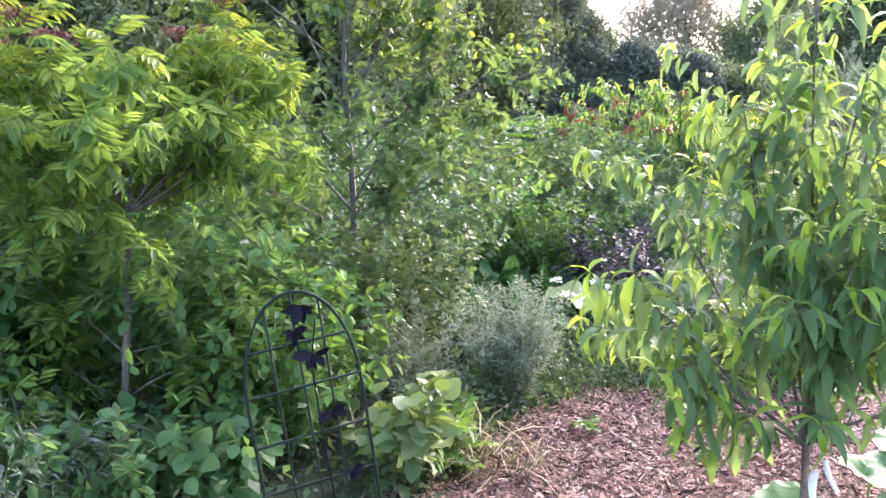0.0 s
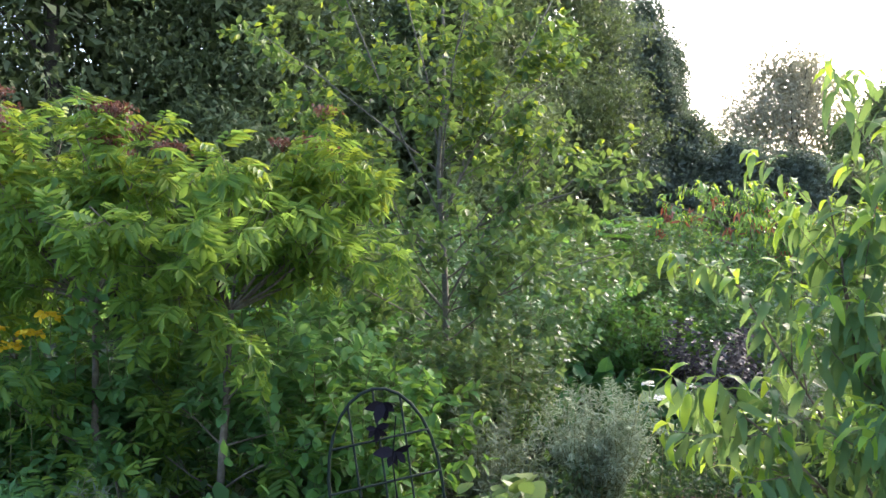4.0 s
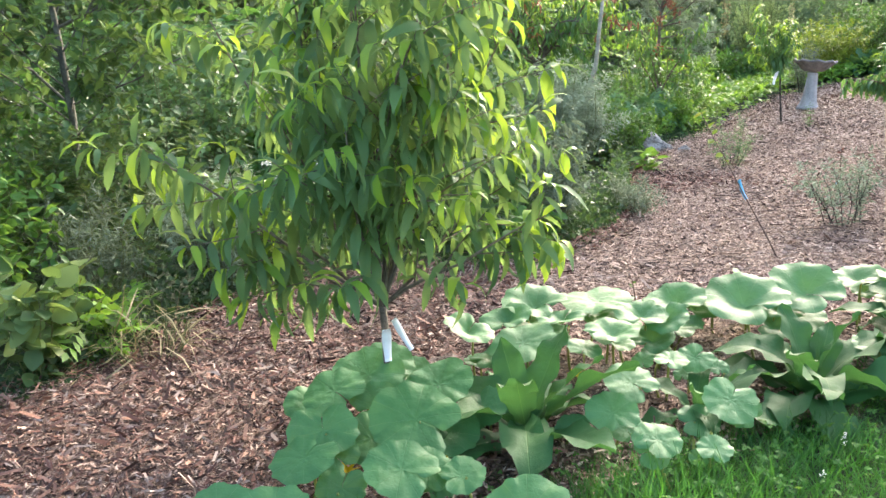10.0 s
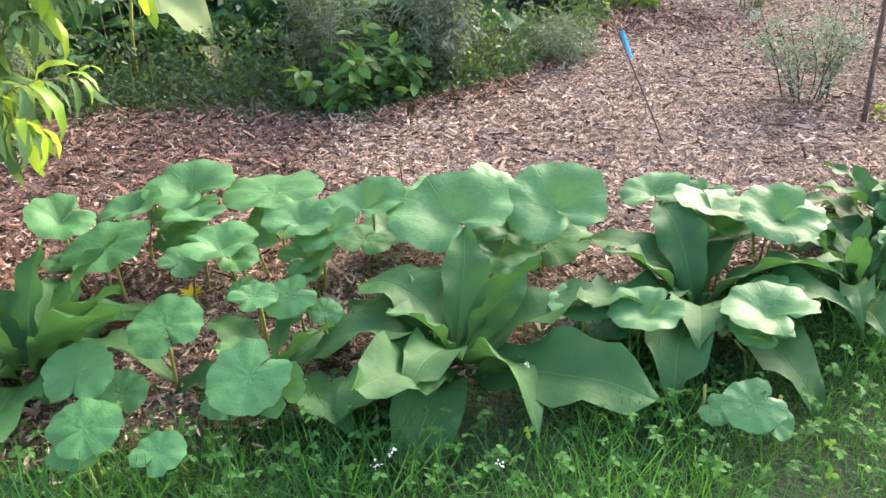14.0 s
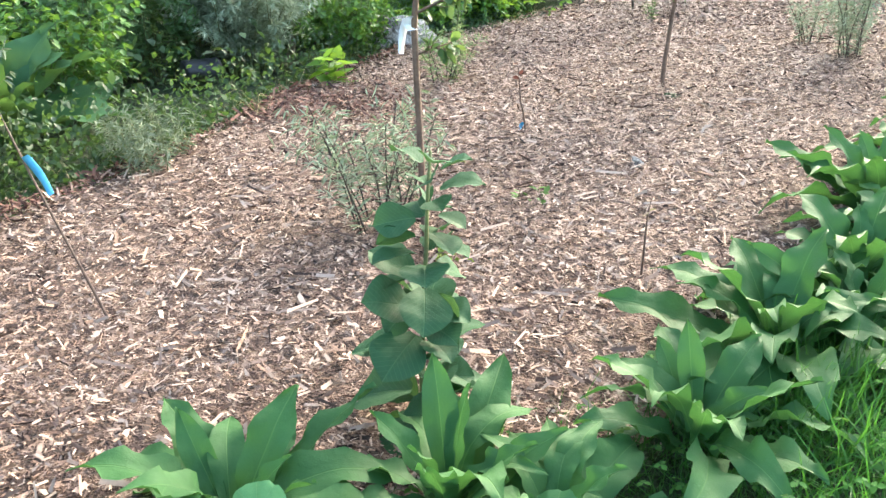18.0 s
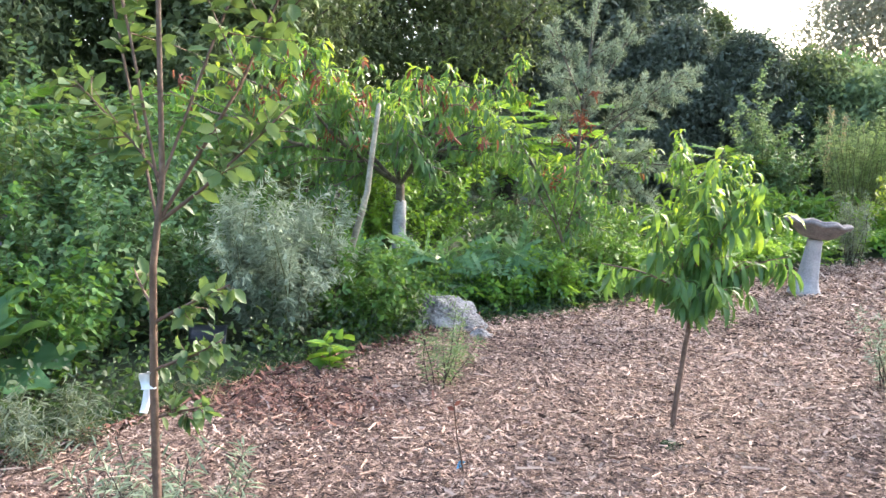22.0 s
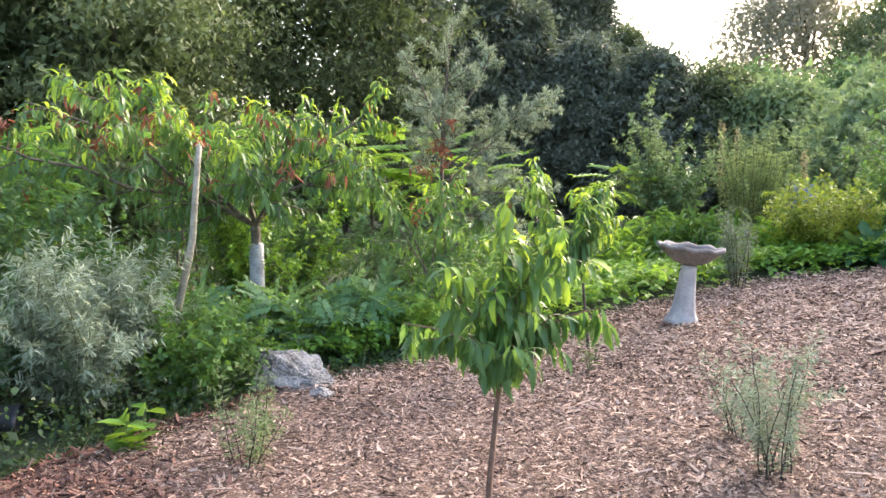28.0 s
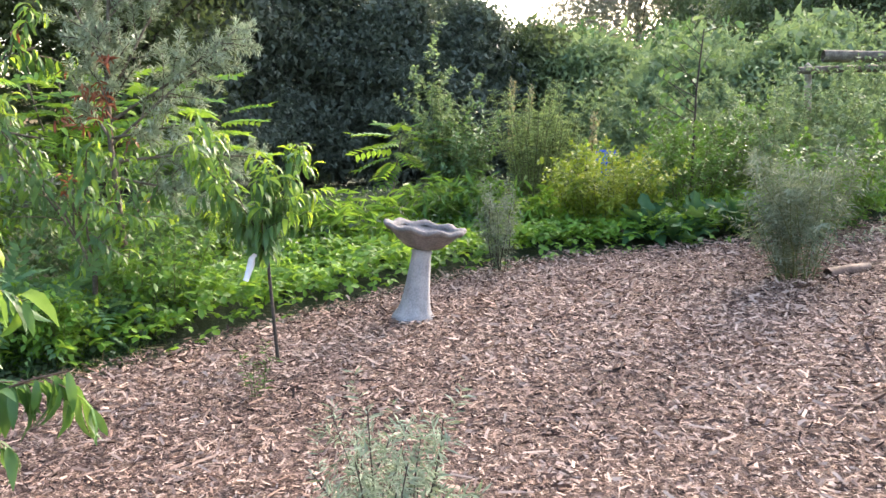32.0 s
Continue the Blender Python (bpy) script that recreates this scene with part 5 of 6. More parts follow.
def strip_tag(name, label, at, long, wide, material, yaw=0.0, lean=0.0):
    bm = bmesh.new()
    n = 8
    rows = []
    for k in range(n + 1):
        t = k / n
        off = 0.015 * math.sin(3 * t)
        rows.append([bm.verts.new((sx * wide * (0.5 + 0.08 * math.sin(5 * t)), off + dy, -long * t)) for sx, dy in ((-1, 0), (1, 0.004), (1, 0.006), (-1, 0.002))])
    for k in range(n):
        for j in range(4):
            bm.faces.new((rows[k][j], rows[k][(j + 1) % 4], rows[k + 1][(j + 1) % 4], rows[k + 1][j]))
    bm.faces.new(rows[0])
    bm.faces.new(rows[-1][::-1])
    me = bpy.data.meshes.new(name)
    bm.to_mesh(me)
    bm.free()
    me.materials.append(M[material])
    ob = new(name, smooth(me))
    ob.matrix_world = Matrix.Translation(at) @ Euler((0, lean, yaw)).to_matrix().to_4x4()
    return tagged(ob, label, "tag")


strip_tag("plant_tag", "white plastic tag tied round the peach trunk", (-1.60, 2.345, 0.26), 0.12, 0.03, "tag", 0.2)
strip_tag("plant_tag", "white plastic tag end hanging from the peach trunk", (-1.57, 2.34, 0.30), 0.14, 0.022, "tag", 0.4, -0.45)
strip_tag("plant_tag", "white tag wrapped on the young pear stem", (1.33, 4.66, 0.735), 0.04, 0.04, "tag", 0.6)
strip_tag("plant_tag", "white tag hanging from the young pear stem", (1.307, 4.70, 0.725), 0.105, 0.022, "tag", 0.5, 0.2)
strip_tag("plant_tag", "white tag on a slender peach tree", (2.36, 9.7, 0.76), 0.16, 0.035, "tag", 0.1, 0.3)
strip_tag("plant_tag", "bright blue tag on a leaning bare sapling", (0.245, 4.33, 0.40), 0.13, 0.02, "blue", 0.2, -0.4)
strip_tag("plant_tag", "blue tag end lying round a twig", foot(1.62, 6.2, 0.07), 0.04, 0.02, "blue", 0.5, 0.5)


def pot(at):
    """A flattened black rubber pot lying on its side."""
    t = thing("plant_pot", "crushed black plastic plant pot lying on its side", "plant pot", at)
    v, f = [], []
    prof = [(0.0, 0.02), (0.09, 0.0), (0.1, 0.02), (0.12, 0.2), (0.13, 0.205), (0.13, 0.225), (0.118, 0.225), (0.1, 0.05), (0.0, 0.045)]
    for r, z in prof:
        for s in range(24):
            a = 2 * math.pi * s / 24
            v.append((z - 0.1, r * math.cos(a) * 1.15, 0.075 + r * math.sin(a) * 0.6))
    for i in range(len(prof) - 1):
        for s in range(24):
            u = (s + 1) % 24
            f.append((i * 24 + s, i * 24 + u, (i + 1) * 24 + u, (i + 1) * 24 + s))
    part("pot_body", (np.array(v), np.array(f)), M["black"], t)
    t.matrix_world = Matrix.Translation(at) @ Euler((0, 0.1, 0.6)).to_matrix().to_4x4()
    return t


pot(foot(-0.52, 7.4, 0.06))


def barrel(at):
    t = thing("barrel", "bright blue plastic barrel among the weeds", "barrel", at)
    prof = [(0.0, 0.0), (0.15, 0.0), (0.165, 0.02), (0.17, 0.24), (0.178, 0.25), (0.17, 0.26), (0.17, 0.42), (0.178, 0.43), (0.17, 0.44), (0.165, 0.6), (0.15, 0.62), (0.0, 0.615)]
    v, f = [], []
    for r, z in prof:
        for s in range(28):
            a = 2 * math.pi * s / 28
            v.append((r * math.cos(a), r * math.sin(a), z))
    for i in range(len(prof) - 1):
        for s in range(28):
            u = (s + 1) % 28
            f.append((i * 28 + s, i * 28 + u, (i + 1) * 28 + u, (i + 1) * 28 + s))
    part("barrel_body", (np.array(v), np.array(f)), M["barrel_blue"], t)
    return t


barrel(foot(4.95, 18.4))


def arbour():
    t = thing("arbour", "rough wooden pole arbour overgrown with vines", "arbour", foot(7.4, 16.2))
    o = np.array(t.matrix_world.translation)
    rng = np.random.default_rng(2)
    for x, y in ((7.2, 16.2), (8.4, 16.0), (9.8, 16.1)):
        part("post", tube(stroke(foot(x, y) - o, (0.02, 0, 1), 1.45, rng, 0.02), 0.05, 0.045, 8), M["pole"], t)
    part("rail", tube(stroke(np.array((7.0, 16.1, 2.24)) - o, (1, 0, 0.0), 3.2, rng, 0.02), 0.045, 0.04, 8), M["bark"], t)
    part("rail", tube(stroke(np.array((7.15, 15.7, 2.38)) - o, (1, 0, -0.01), 3.0, rng, 0.015), 0.07, 0.06, 8), M["bark"], t, "thick brown log rail")
    return t


arbour()
log = new("split_log", smooth(mesh_of("split_log", *tube(np.array([foot(5.86, 11.22, 0.05), foot(6.0, 11.28, 0.055), foot(6.16, 11.33, 0.05)]), 0.05, 0.042, 9))))
log.data.materials.append(M["redbark"])
tagged(log, "short reddish brown log lying beside the silvery bush", "log")
rng = np.random.default_rng(77)
prop = new("prop_pole", smooth(mesh_of("prop_pole", *tube(np.array([foot(-0.24, 8.5), (-0.07, 8.5, 0.53), (0.03, 8.5, 0.88), (0.06, 8.5, 1.0), (0.09, 8.5, 1.28), (0.13, 8.5, 1.6)]), 0.03, 0.018, 8))))
prop.data.materials.append(M["pole"])
tagged(prop, "pale weathered pole propping the old peach tree", "pole")
ptr = next(o for o in scene.objects if o.get("label", "").startswith("old spreading"))
part("painted_trunk", tube(np.array([foot(-0.42, 10.2, 0.0), foot(-0.42, 10.2, 0.4), foot(-0.42, 10.2, 0.82)]), 0.066, 0.062, 12), M["whitewash"], ptr, "whitewashed lower trunk")

# ---- young trees and saplings ----
rng = np.random.default_rng(51)
pts = np.array([foot(1.34, 4.7), (1.335, 4.69, 0.3), (1.33, 4.68, 0.7), (1.37, 4.63, 1.0), (1.42, 4.6, 1.2), (1.41, 4.6, 1.6), (1.40, 4.6, 2.1)])
limbs = [(pts, 0.0135, 0.004, 0)]
for way, ln, z in (((-0.3, 0.1, 1), 1.1, 1.1), ((-0.16, -0.1, 1), 1.05, 1.16), ((0.5, 0.1, 1), 1.1, 1.1), ((0.15, 0.2, 1), 1.0, 1.2), ((-0.7, 0.1, 0.6), 0.4, 1.2), ((0.7, 0.2, 0.6), 0.4, 1.1), ((0.8, 0.2, 0.5), 0.22, 0.86), ((0.7, 0.3, 0.2), 0.12, 0.62), ((0.9, 0.1, 0.6), 0.2, 0.74), ((-0.6, 0.3, 0.3), 0.16, 0.9)):
    limbs += grow(rng, (np.interp(z, pts[:, 2], pts[:, 0]), np.interp(z, pts[:, 2], pts[:, 1]), z), way, ln, 0.005, (9,), 0.3, 60, 0.1, 0.06, 1)
arr = leaves_on(limbs, rng, 1, 66, OVAL, 0.045, 0.25, 0.9, 0.1)
woody("pear_tree", "slender young pear tree with a scarred graft", "young tree", 0, limbs, M["redbark"], [("crown", arr, M["pear"], "")])


def sapling(name, label, x, y, way, height, leaf, size, per_m, material, seed, bark="redbark", kids=(), r=0.005, start=0.3):
    rng = np.random.default_rng(seed)
    limbs = grow(rng, foot(x, y), way, height, r, kids, 0.35, 45, 0.1, 0.05)
    arr = leaves_on(limbs, rng, 0, per_m, leaf, size, 0.2, 0.9, start)
    return woody(name, label, "sapling", 0, limbs, M[bark], [("foliage", arr, M[material], "")])


sapling("bare_sapling", "leaning thin sapling with few pale leaves", 0.47, 4.24, (-0.48, 0.12, 1), 1.0, OVAL, 0.05, 16, "yellowgreen", 1, start=0.62)
sapling("bare_sapling", "short bare twig stuck in the mulch", -0.5, 3.5, (0.02, 0.05, 1), 0.2, OVAL_LITE, 0.02, 20, "herb", 2, start=0.7)
sapling("bare_sapling", "thin reddish bare sapling", 1.63, 6.18, (-0.2, 0.0, 1), 0.38, OVAL_LITE, 0.03, 8, "red_leaf", 3, start=0.8)
sapling("bare_sapling", "thin bare twig beside the comfrey", 2.02, 4.55, (0.05, 0.1, 1), 0.28, OVAL_LITE, 0.03, 10, "dry", 4, start=0.6)
sapling("bare_sapling", "thin bare twig on the far mulch", 4.19, 9.1, (0, 0, 1), 0.12, OVAL_LITE, 0.02, 8, "dry", 5, start=0.7)
rng = np.random.default_rng(6)
limbs = grow(rng, foot(1.45, 3.80), (0.0, -0.02, 1), 0.66, 0.009, (), 0.5, 40, 0.05, 0.03)
shrub = woody("young_shrub", "upright young shrub with broad ribbed green leaves", "young shrub", 0, limbs, M["twig"], [])
RIBBED = [comfrey_leaf(640 + k, M["ribbed"], 0.4, 0.2 + 0.15 * k, 0.35) for k in range(3)]
for k in range(46):
    t = 0.1 + 0.89 * k / 46
    p = limbs[0][0]
    i = min(int(t * 6), 5)
    a = k * 2.2 + rng.normal(0, 0.35)
    d = Vector((math.cos(a), math.sin(a), rng.normal(-0.25, 0.4)))
    lf = part("leaf", RIBBED[k % 3], None, shrub)
    size = (0.16 - 0.075 * t) * rng.uniform(0.7, 1.2)
    lf.matrix_basis = Matrix.LocRotScale(Vector(p[i] + (p[i + 1] - p[i]) * (t * 6 - i)) + d * 0.025, d.to_track_quat("Y", "Z") @ Euler((0, rng.normal(0, 0.4), 0)).to_quaternion(), (size, size, size))

# ---- shrubs and herbs ----
# kind, label, x, y, height, spread, stems, leaf, size, leaves per metre, material
MULCH_SHRUBS = [
    ("grey_shrub", "thin grey felted shrub growing in mulch", 1.14, 5.0, 0.62, 0.26, 12, NEEDLE, 0.05, 95, "grey"),
    ("grey_shrub", "wispy pale grey-green herb in the mulch", 1.09, 7.3, 0.46, 0.13, 9, NEEDLE, 0.045, 110, "slope"),
    ("grey_shrub", "wispy grey seedling shrub in the mulch", 3.52, 7.45, 0.62, 0.17, 12, NEEDLE, 0.04, 150, "grey"),
    ("grey_shrub", "wispy grey seedling shrub in the mulch", 3.4, 7.9, 0.45, 0.12, 8, NEEDLE, 0.038, 120, "grey"),
    ("grey_shrub", "upright grey-green herb beside the birdbath", 3.62, 12.15, 0.72, 0.17, 12, NEEDLE, 0.05, 130, "greydark"),
    ("wormwood_bush", "rounded silvery grey wormwood bush", -0.36, 7.95, 0.92, 0.42, 64, NEEDLE, 0.065, 150, "silver"),
    ("wormwood_bush", "silvery grey bush at the mulch corner", 5.67, 11.25, 0.9, 0.28, 30, NEEDLE, 0.065, 95, "greydark"),
    ("wormwood_bush", "bluish grey feathery bush by the path", -2.69, 4.0, 0.66, 0.2, 46, NEEDLE, 0.042, 140, "grey"),
    ("wormwood_bush", "grey-green wormwood among dark leaves", -0.72, 5.2, 0.85, 0.24, 22, LANCE_LITE, 0.045, 80, "greydark"),
    ("wormwood_bush", "grey-green wormwood among dark leaves", -0.08, 5.72, 0.32, 0.26, 22, NEEDLE, 0.05, 85, "greydark"),
    ("wormwood_bush", "grey-green wormwood among dark leaves", -1.3, 5.05, 0.75, 0.22, 18, NEEDLE, 0.06, 80, "greydark"),
]
PATH_SHRUBS = [
    ("leafy_shrub", "dark leafy shrub beside the rock", 0.18, 8.3, 0.62, 0.36, 38, OVAL_LITE, 0.045, 75, "herb"),
    ("herb_clump", "low clump of bright lobed leaves", -1.02, 4.74, 0.34, 0.28, 18, OVAL_FINE, 0.09, 26, "herb"),
    ("nettle_patch", "dense dark green leafy undergrowth", -4.9, 2.4, 0.5, 0.5, 30, OVAL, 0.06, 60, "fresh"),
    ("nettle_patch", "dense dark green leafy undergrowth", -4.25, 2.3, 0.42, 0.4, 28, OVAL, 0.06, 60, "fresh"),
    ("nettle_patch", "dense dark green leafy undergrowth", -3.75, 3.2, 0.9, 0.5, 30, OVAL, 0.06, 60, "herb"),
    ("nettle_patch", "dense dark green leafy undergrowth", -4.7, 3.6, 1.0, 0.6, 30, OVAL, 0.06, 60, "fresh"),
    ("nettle_patch", "dense dark green leafy undergrowth", -5.6, 3.0, 0.95, 0.6, 30, OVAL, 0.06, 60, "nettle"),
    ("nettle_patch", "tall leafy nettles under the elder", -4.95, 3.1, 1.15, 0.4, 26, OVAL, 0.07, 50, "fresh"),
    ("nettle_patch", "tall leafy nettles under the elder", -4.1, 3.25, 1.1, 0.4, 26, OVAL, 0.07, 50, "fresh"),
    ("nettle_patch", "tall leafy nettles under the elder", -5.8, 2.5, 1.0, 0.45, 26, OVAL, 0.07, 50, "fresh"),
    ("herb_clump", "soft bright green broad-leaved clump", -3.87, 2.62, 0.36, 0.24, 20, ROUND, 0.085, 26, "fresh"),
    ("wormwood_bush", "feathery grey-green herb under the elder", -4.3, 1.95, 0.5, 0.3, 22, NEEDLE, 0.05, 90, "greydark"),
    ("bramble_bush", "pale broad-leaved bramble beside the trellis", -3.1, 2.75, 0.48, 0.18, 10, ROUND, 0.085, 16, "pear"),
    ("wormwood_bush", "grey-green feathery bush by the trellis", -3.2, 3.55, 0.6, 0.22, 26, NEEDLE, 0.05, 90, "greydark"),
]
APPLE_SHRUBS = [
    ("fern_clump", "low clump of feathery compound leaves", -3.0, 3.1, 0.32, 0.24, 20, PINNATE, 0.18, 14, "bright"),
    ("leafy_shrub", "dense green shrub below the apple tree", -3.4, 4.3, 0.95, 0.5, 34, OVAL_LITE, 0.05, 60, "pear"),
    ("leafy_shrub", "dense green shrub below the apple tree", -4.6, 4.9, 1.1, 0.6, 34, OVAL_LITE, 0.065, 50, "nettle"),
    ("leafy_shrub", "dense green shrub behind the apple tree", -3.6, 6.0, 1.45, 0.7, 36, OVAL_LITE, 0.06, 55, "hedge"),
    ("leafy_shrub", "dense green shrub behind the apple tree", -5.2, 6.6, 1.6, 0.8, 36, OVAL_LITE, 0.065, 50, "hedge"),
    ("leafy_shrub", "tangled green shrub behind the path", -3.9, 7.8, 1.9, 0.9, 38, OVAL_LITE, 0.065, 46, "hedge"),
    ("leafy_shrub", "tangled green shrub behind the path", -2.6, 8.0, 1.75, 0.7, 34, OVAL_LITE, 0.06, 50, "pear"),
    ("leafy_shrub", "mid green leafy shrub behind the comfrey", -2.3, 7.1, 1.05, 0.5, 32, OVAL_LITE, 0.055, 60, "herb"),
    ("leafy_shrub", "mid green leafy shrub behind the comfrey", -3.1, 7.0, 1.2, 0.5, 32, OVAL_LITE, 0.055, 60, "nettle"),
    ("purple_shrub", "dark purple leaved shrub beside the path", -1.9, 6.4, 0.85, 0.36, 30, OVAL_LITE, 0.045, 70, "purple"),
    ("leafy_shrub", "mid green weedy shrub with reddish tops", -1.45, 7.4, 1.15, 0.5, 32, OVAL_LITE, 0.05, 60, "hedge"),
    ("leafy_shrub", "mid green weedy shrub with reddish tops", -1.0, 6.6, 0.7, 0.45, 30, OVAL_LITE, 0.05, 60, "herb"),
    ("leafy_shrub", "mid green weedy shrub with reddish tops", -1.8, 8.4, 1.5, 0.6, 32, OVAL_LITE, 0.055, 55, "hedge"),
]
REAR_SHRUBS = [
    ("leafy_shrub", "mid green weedy shrub with reddish tops", -0.6, 8.8, 0.75, 0.5, 30, OVAL_LITE, 0.05, 55, "nettle"),
    ("bigleaf_herb", "low herb with a few broad bright leaves", 0.42, 7.36, 0.26, 0.13, 7, OVAL, 0.14, 18, "bright"),
    ("fern_clump", "bluish fern clump under the peach tree", 0.5, 9.7, 0.55, 0.55, 44, PINNATE_LONG, 0.32, 13, "fern"),
    ("fern_clump", "bluish fern clump under the peach tree", -0.2, 9.4, 0.5, 0.5, 40, PINNATE_LONG, 0.32, 13, "fern"),
    ("fern_clump", "bluish fern clump under the peach tree", 0.9, 10.2, 0.5, 0.5, 40, PINNATE_LONG, 0.3, 13, "fern"),
    ("leafy_shrub", "leafy shrub behind the old peach", -2.4, 10.0, 1.3, 0.8, 36, OVAL_LITE, 0.07, 45, "herb"),
    ("leafy_shrub", "leafy shrub behind the old peach", -0.9, 11.4, 1.2, 0.8, 36, OVAL_LITE, 0.07, 45, "hedge"),
    ("leafy_shrub", "leafy shrub behind the old peach", 0.6, 11.8, 1.0, 0.8, 36, OVAL_LITE, 0.07, 45, "hedge"),
    ("herb_clump", "spiky bright green herbs behind the ground cover", 2.2, 13.4, 0.6, 0.55, 36, LANCE_LITE, 0.14, 26, "bright"),
    ("herb_clump", "spiky bright green herbs behind the ground cover", 3.1, 14.2, 0.65, 0.6, 36, LANCE_LITE, 0.14, 26, "herb"),
    ("herb_clump", "spiky bright green herbs behind the ground cover", 1.3, 13.2, 0.6, 0.6, 36, LANCE_LITE, 0.14, 26, "herb"),
]
PEACH_SHRUBS = [
    ("herb_clump", "spiky bright green herbs behind the ground cover", 3.9, 14.0, 0.5, 0.5, 30, LANCE_LITE, 0.12, 26, "bright"),
    ("yellow_shrub", "rounded yellow-green leafy shrub", 4.55, 13.7, 0.86, 0.5, 54, OVAL_LITE, 0.055, 60, "yellowgreen"),
    ("horsetail_clump", "tall upright feathery green stalks", 3.9, 15.0, 1.6, 0.36, 90, NEEDLE, 0.08, 60, "pale"),
    ("leafy_shrub", "narrow tall shrub with small dull leaves", 2.76, 15.9, 2.0, 0.13, 9, OVAL_LITE, 0.07, 70, "slope"),
    ("leafy_shrub", "upright shrub with small dull leaves", 2.95, 15.9, 1.3, 0.42, 30, OVAL_LITE, 0.06, 60, "hedge"),
    ("leafy_shrub", "weedy shrub on the slope", 5.6, 14.7, 1.1, 0.7, 36, OVAL_LITE, 0.055, 60, "herb"),
    ("leafy_shrub", "weedy shrub on the slope", 6.6, 14.3, 1.2, 0.7, 36, OVAL_LITE, 0.05, 60, "slope"),
    ("leafy_shrub", "weedy shrub on the slope", 7.7, 14.6, 1.4, 0.8, 36, OVAL_LITE, 0.05, 60, "slope"),
    ("leafy_shrub", "weedy shrub on the slope", 7.0, 15.6, 1.5, 0.8, 36, OVAL_LITE, 0.055, 55, "slope"),
    ("leafy_shrub", "weedy shrub on the slope", 8.8, 15.4, 1.6, 0.9, 36, OVAL_LITE, 0.055, 55, "slope"),
    ("leafy_shrub", "weedy shrub on the slope", 5.9, 16.6, 1.4, 0.8, 36, OVAL_LITE, 0.055, 55, "slope"),
    ("leafy_shrub", "weedy shrub by the grey bush", 6.4, 12.9, 0.8, 0.5, 30, OVAL_LITE, 0.06, 50, "herb"),
]
SLOPE_SHRUBS = [
    ("leafy_shrub", "leafy green shrub under the old peach", -1.3, 9.3, 0.95, 0.5, 32, OVAL_LITE, 0.055, 55, "herb"),
    ("leafy_shrub", "leafy green shrub under the old peach", -0.7, 10.9, 1.3, 0.6, 34, OVAL_LITE, 0.06, 50, "bright"),
    ("leafy_shrub", "leafy green shrub under the old peach", 1.35, 10.55, 0.75, 0.4, 32, OVAL_LITE, 0.055, 50, "herb"),
    ("leafy_shrub", "low weedy shrub with reddish tops", -1.15, 7.1, 0.6, 0.34, 28, OVAL_LITE, 0.05, 60, "hedge"),
    ("leafy_shrub", "low weedy shrub with reddish tops", -0.95, 7.75, 0.75, 0.4, 30, OVAL_LITE, 0.05, 60, "hedge"),
    ("leafy_shrub", "bright weedy shrub under the old peach", 0.25, 9.6, 0.45, 0.4, 30, OVAL_LITE, 0.05, 60, "bright"),
    ("leafy_shrub", "bright weedy shrub under the old peach", 0.8, 9.4, 0.42, 0.34, 28, OVAL_LITE, 0.05, 60, "bright"),
    ("leafy_shrub", "bright weedy shrub under the old peach", 1.2, 9.75, 0.5, 0.3, 26, OVAL_LITE, 0.05, 60, "bright"),
    ("leafy_shrub", "bright weedy shrub under the old peach", -0.85, 9.25, 0.6, 0.4, 30, OVAL_LITE, 0.05, 60, "bright"),
    ("weed", "small green weed in the mulch", -2.29, 3.62, 0.16, 0.1, 8, OVAL, 0.07, 40, "herb"),
    ("weed", "small green weed in the mulch", 1.41, 4.69, 0.1, 0.05, 7, OVAL, 0.045, 80, "yellowgreen"),
    ("weed", "small green weed in the mulch", 1.34, 5.66, 0.06, 0.07, 6, OVAL, 0.04, 80, "yellowgreen"),
    ("weed", "small green weed in the mulch", 1.66, 5.23, 0.1, 0.07, 6, OVAL_LITE, 0.04, 60, "herb"),
]
WEEDS = [
    ("weed", "small green weed in the mulch", 2.55, 9.2, 0.3, 0.06, 4, NEEDLE, 0.05, 80, "herb"),
    ("dry_tuft", "tuft of dry straw-coloured grass", -2.72, 2.98, 0.28, 0.26, 46, GRASS, 0.22, 8, "dry"),
    ("dry_tuft", "tuft of dry straw-coloured grass", -0.55, 3.15, 0.12, 0.25, 30, GRASS, 0.15, 10, "dry"),
    ("dry_tuft", "tuft of dry straw-coloured grass", 0.0, 6.6, 0.15, 0.25, 30, GRASS, 0.15, 10, "dry"),
]
for k, (kind, label, x, y, h, s, n, leaf, size, per, m) in enumerate(MULCH_SHRUBS + PATH_SHRUBS + APPLE_SHRUBS + REAR_SHRUBS + PEACH_SHRUBS + SLOPE_SHRUBS + WEEDS):
    if y > 8.6 and leaf is OVAL_LITE:
        leaf = DIAMOND
    bush(kind, label, kind.replace("_", " "), x, y, h, s, n, leaf, size, per, m, 300 + k, "darkbark" if kind == "grey_shrub" else "twig", (5,) if h > 0.3 and kind not in ("horsetail_clump", "fern_clump", "dry_tuft", "bigleaf_herb") else (), 0.3)

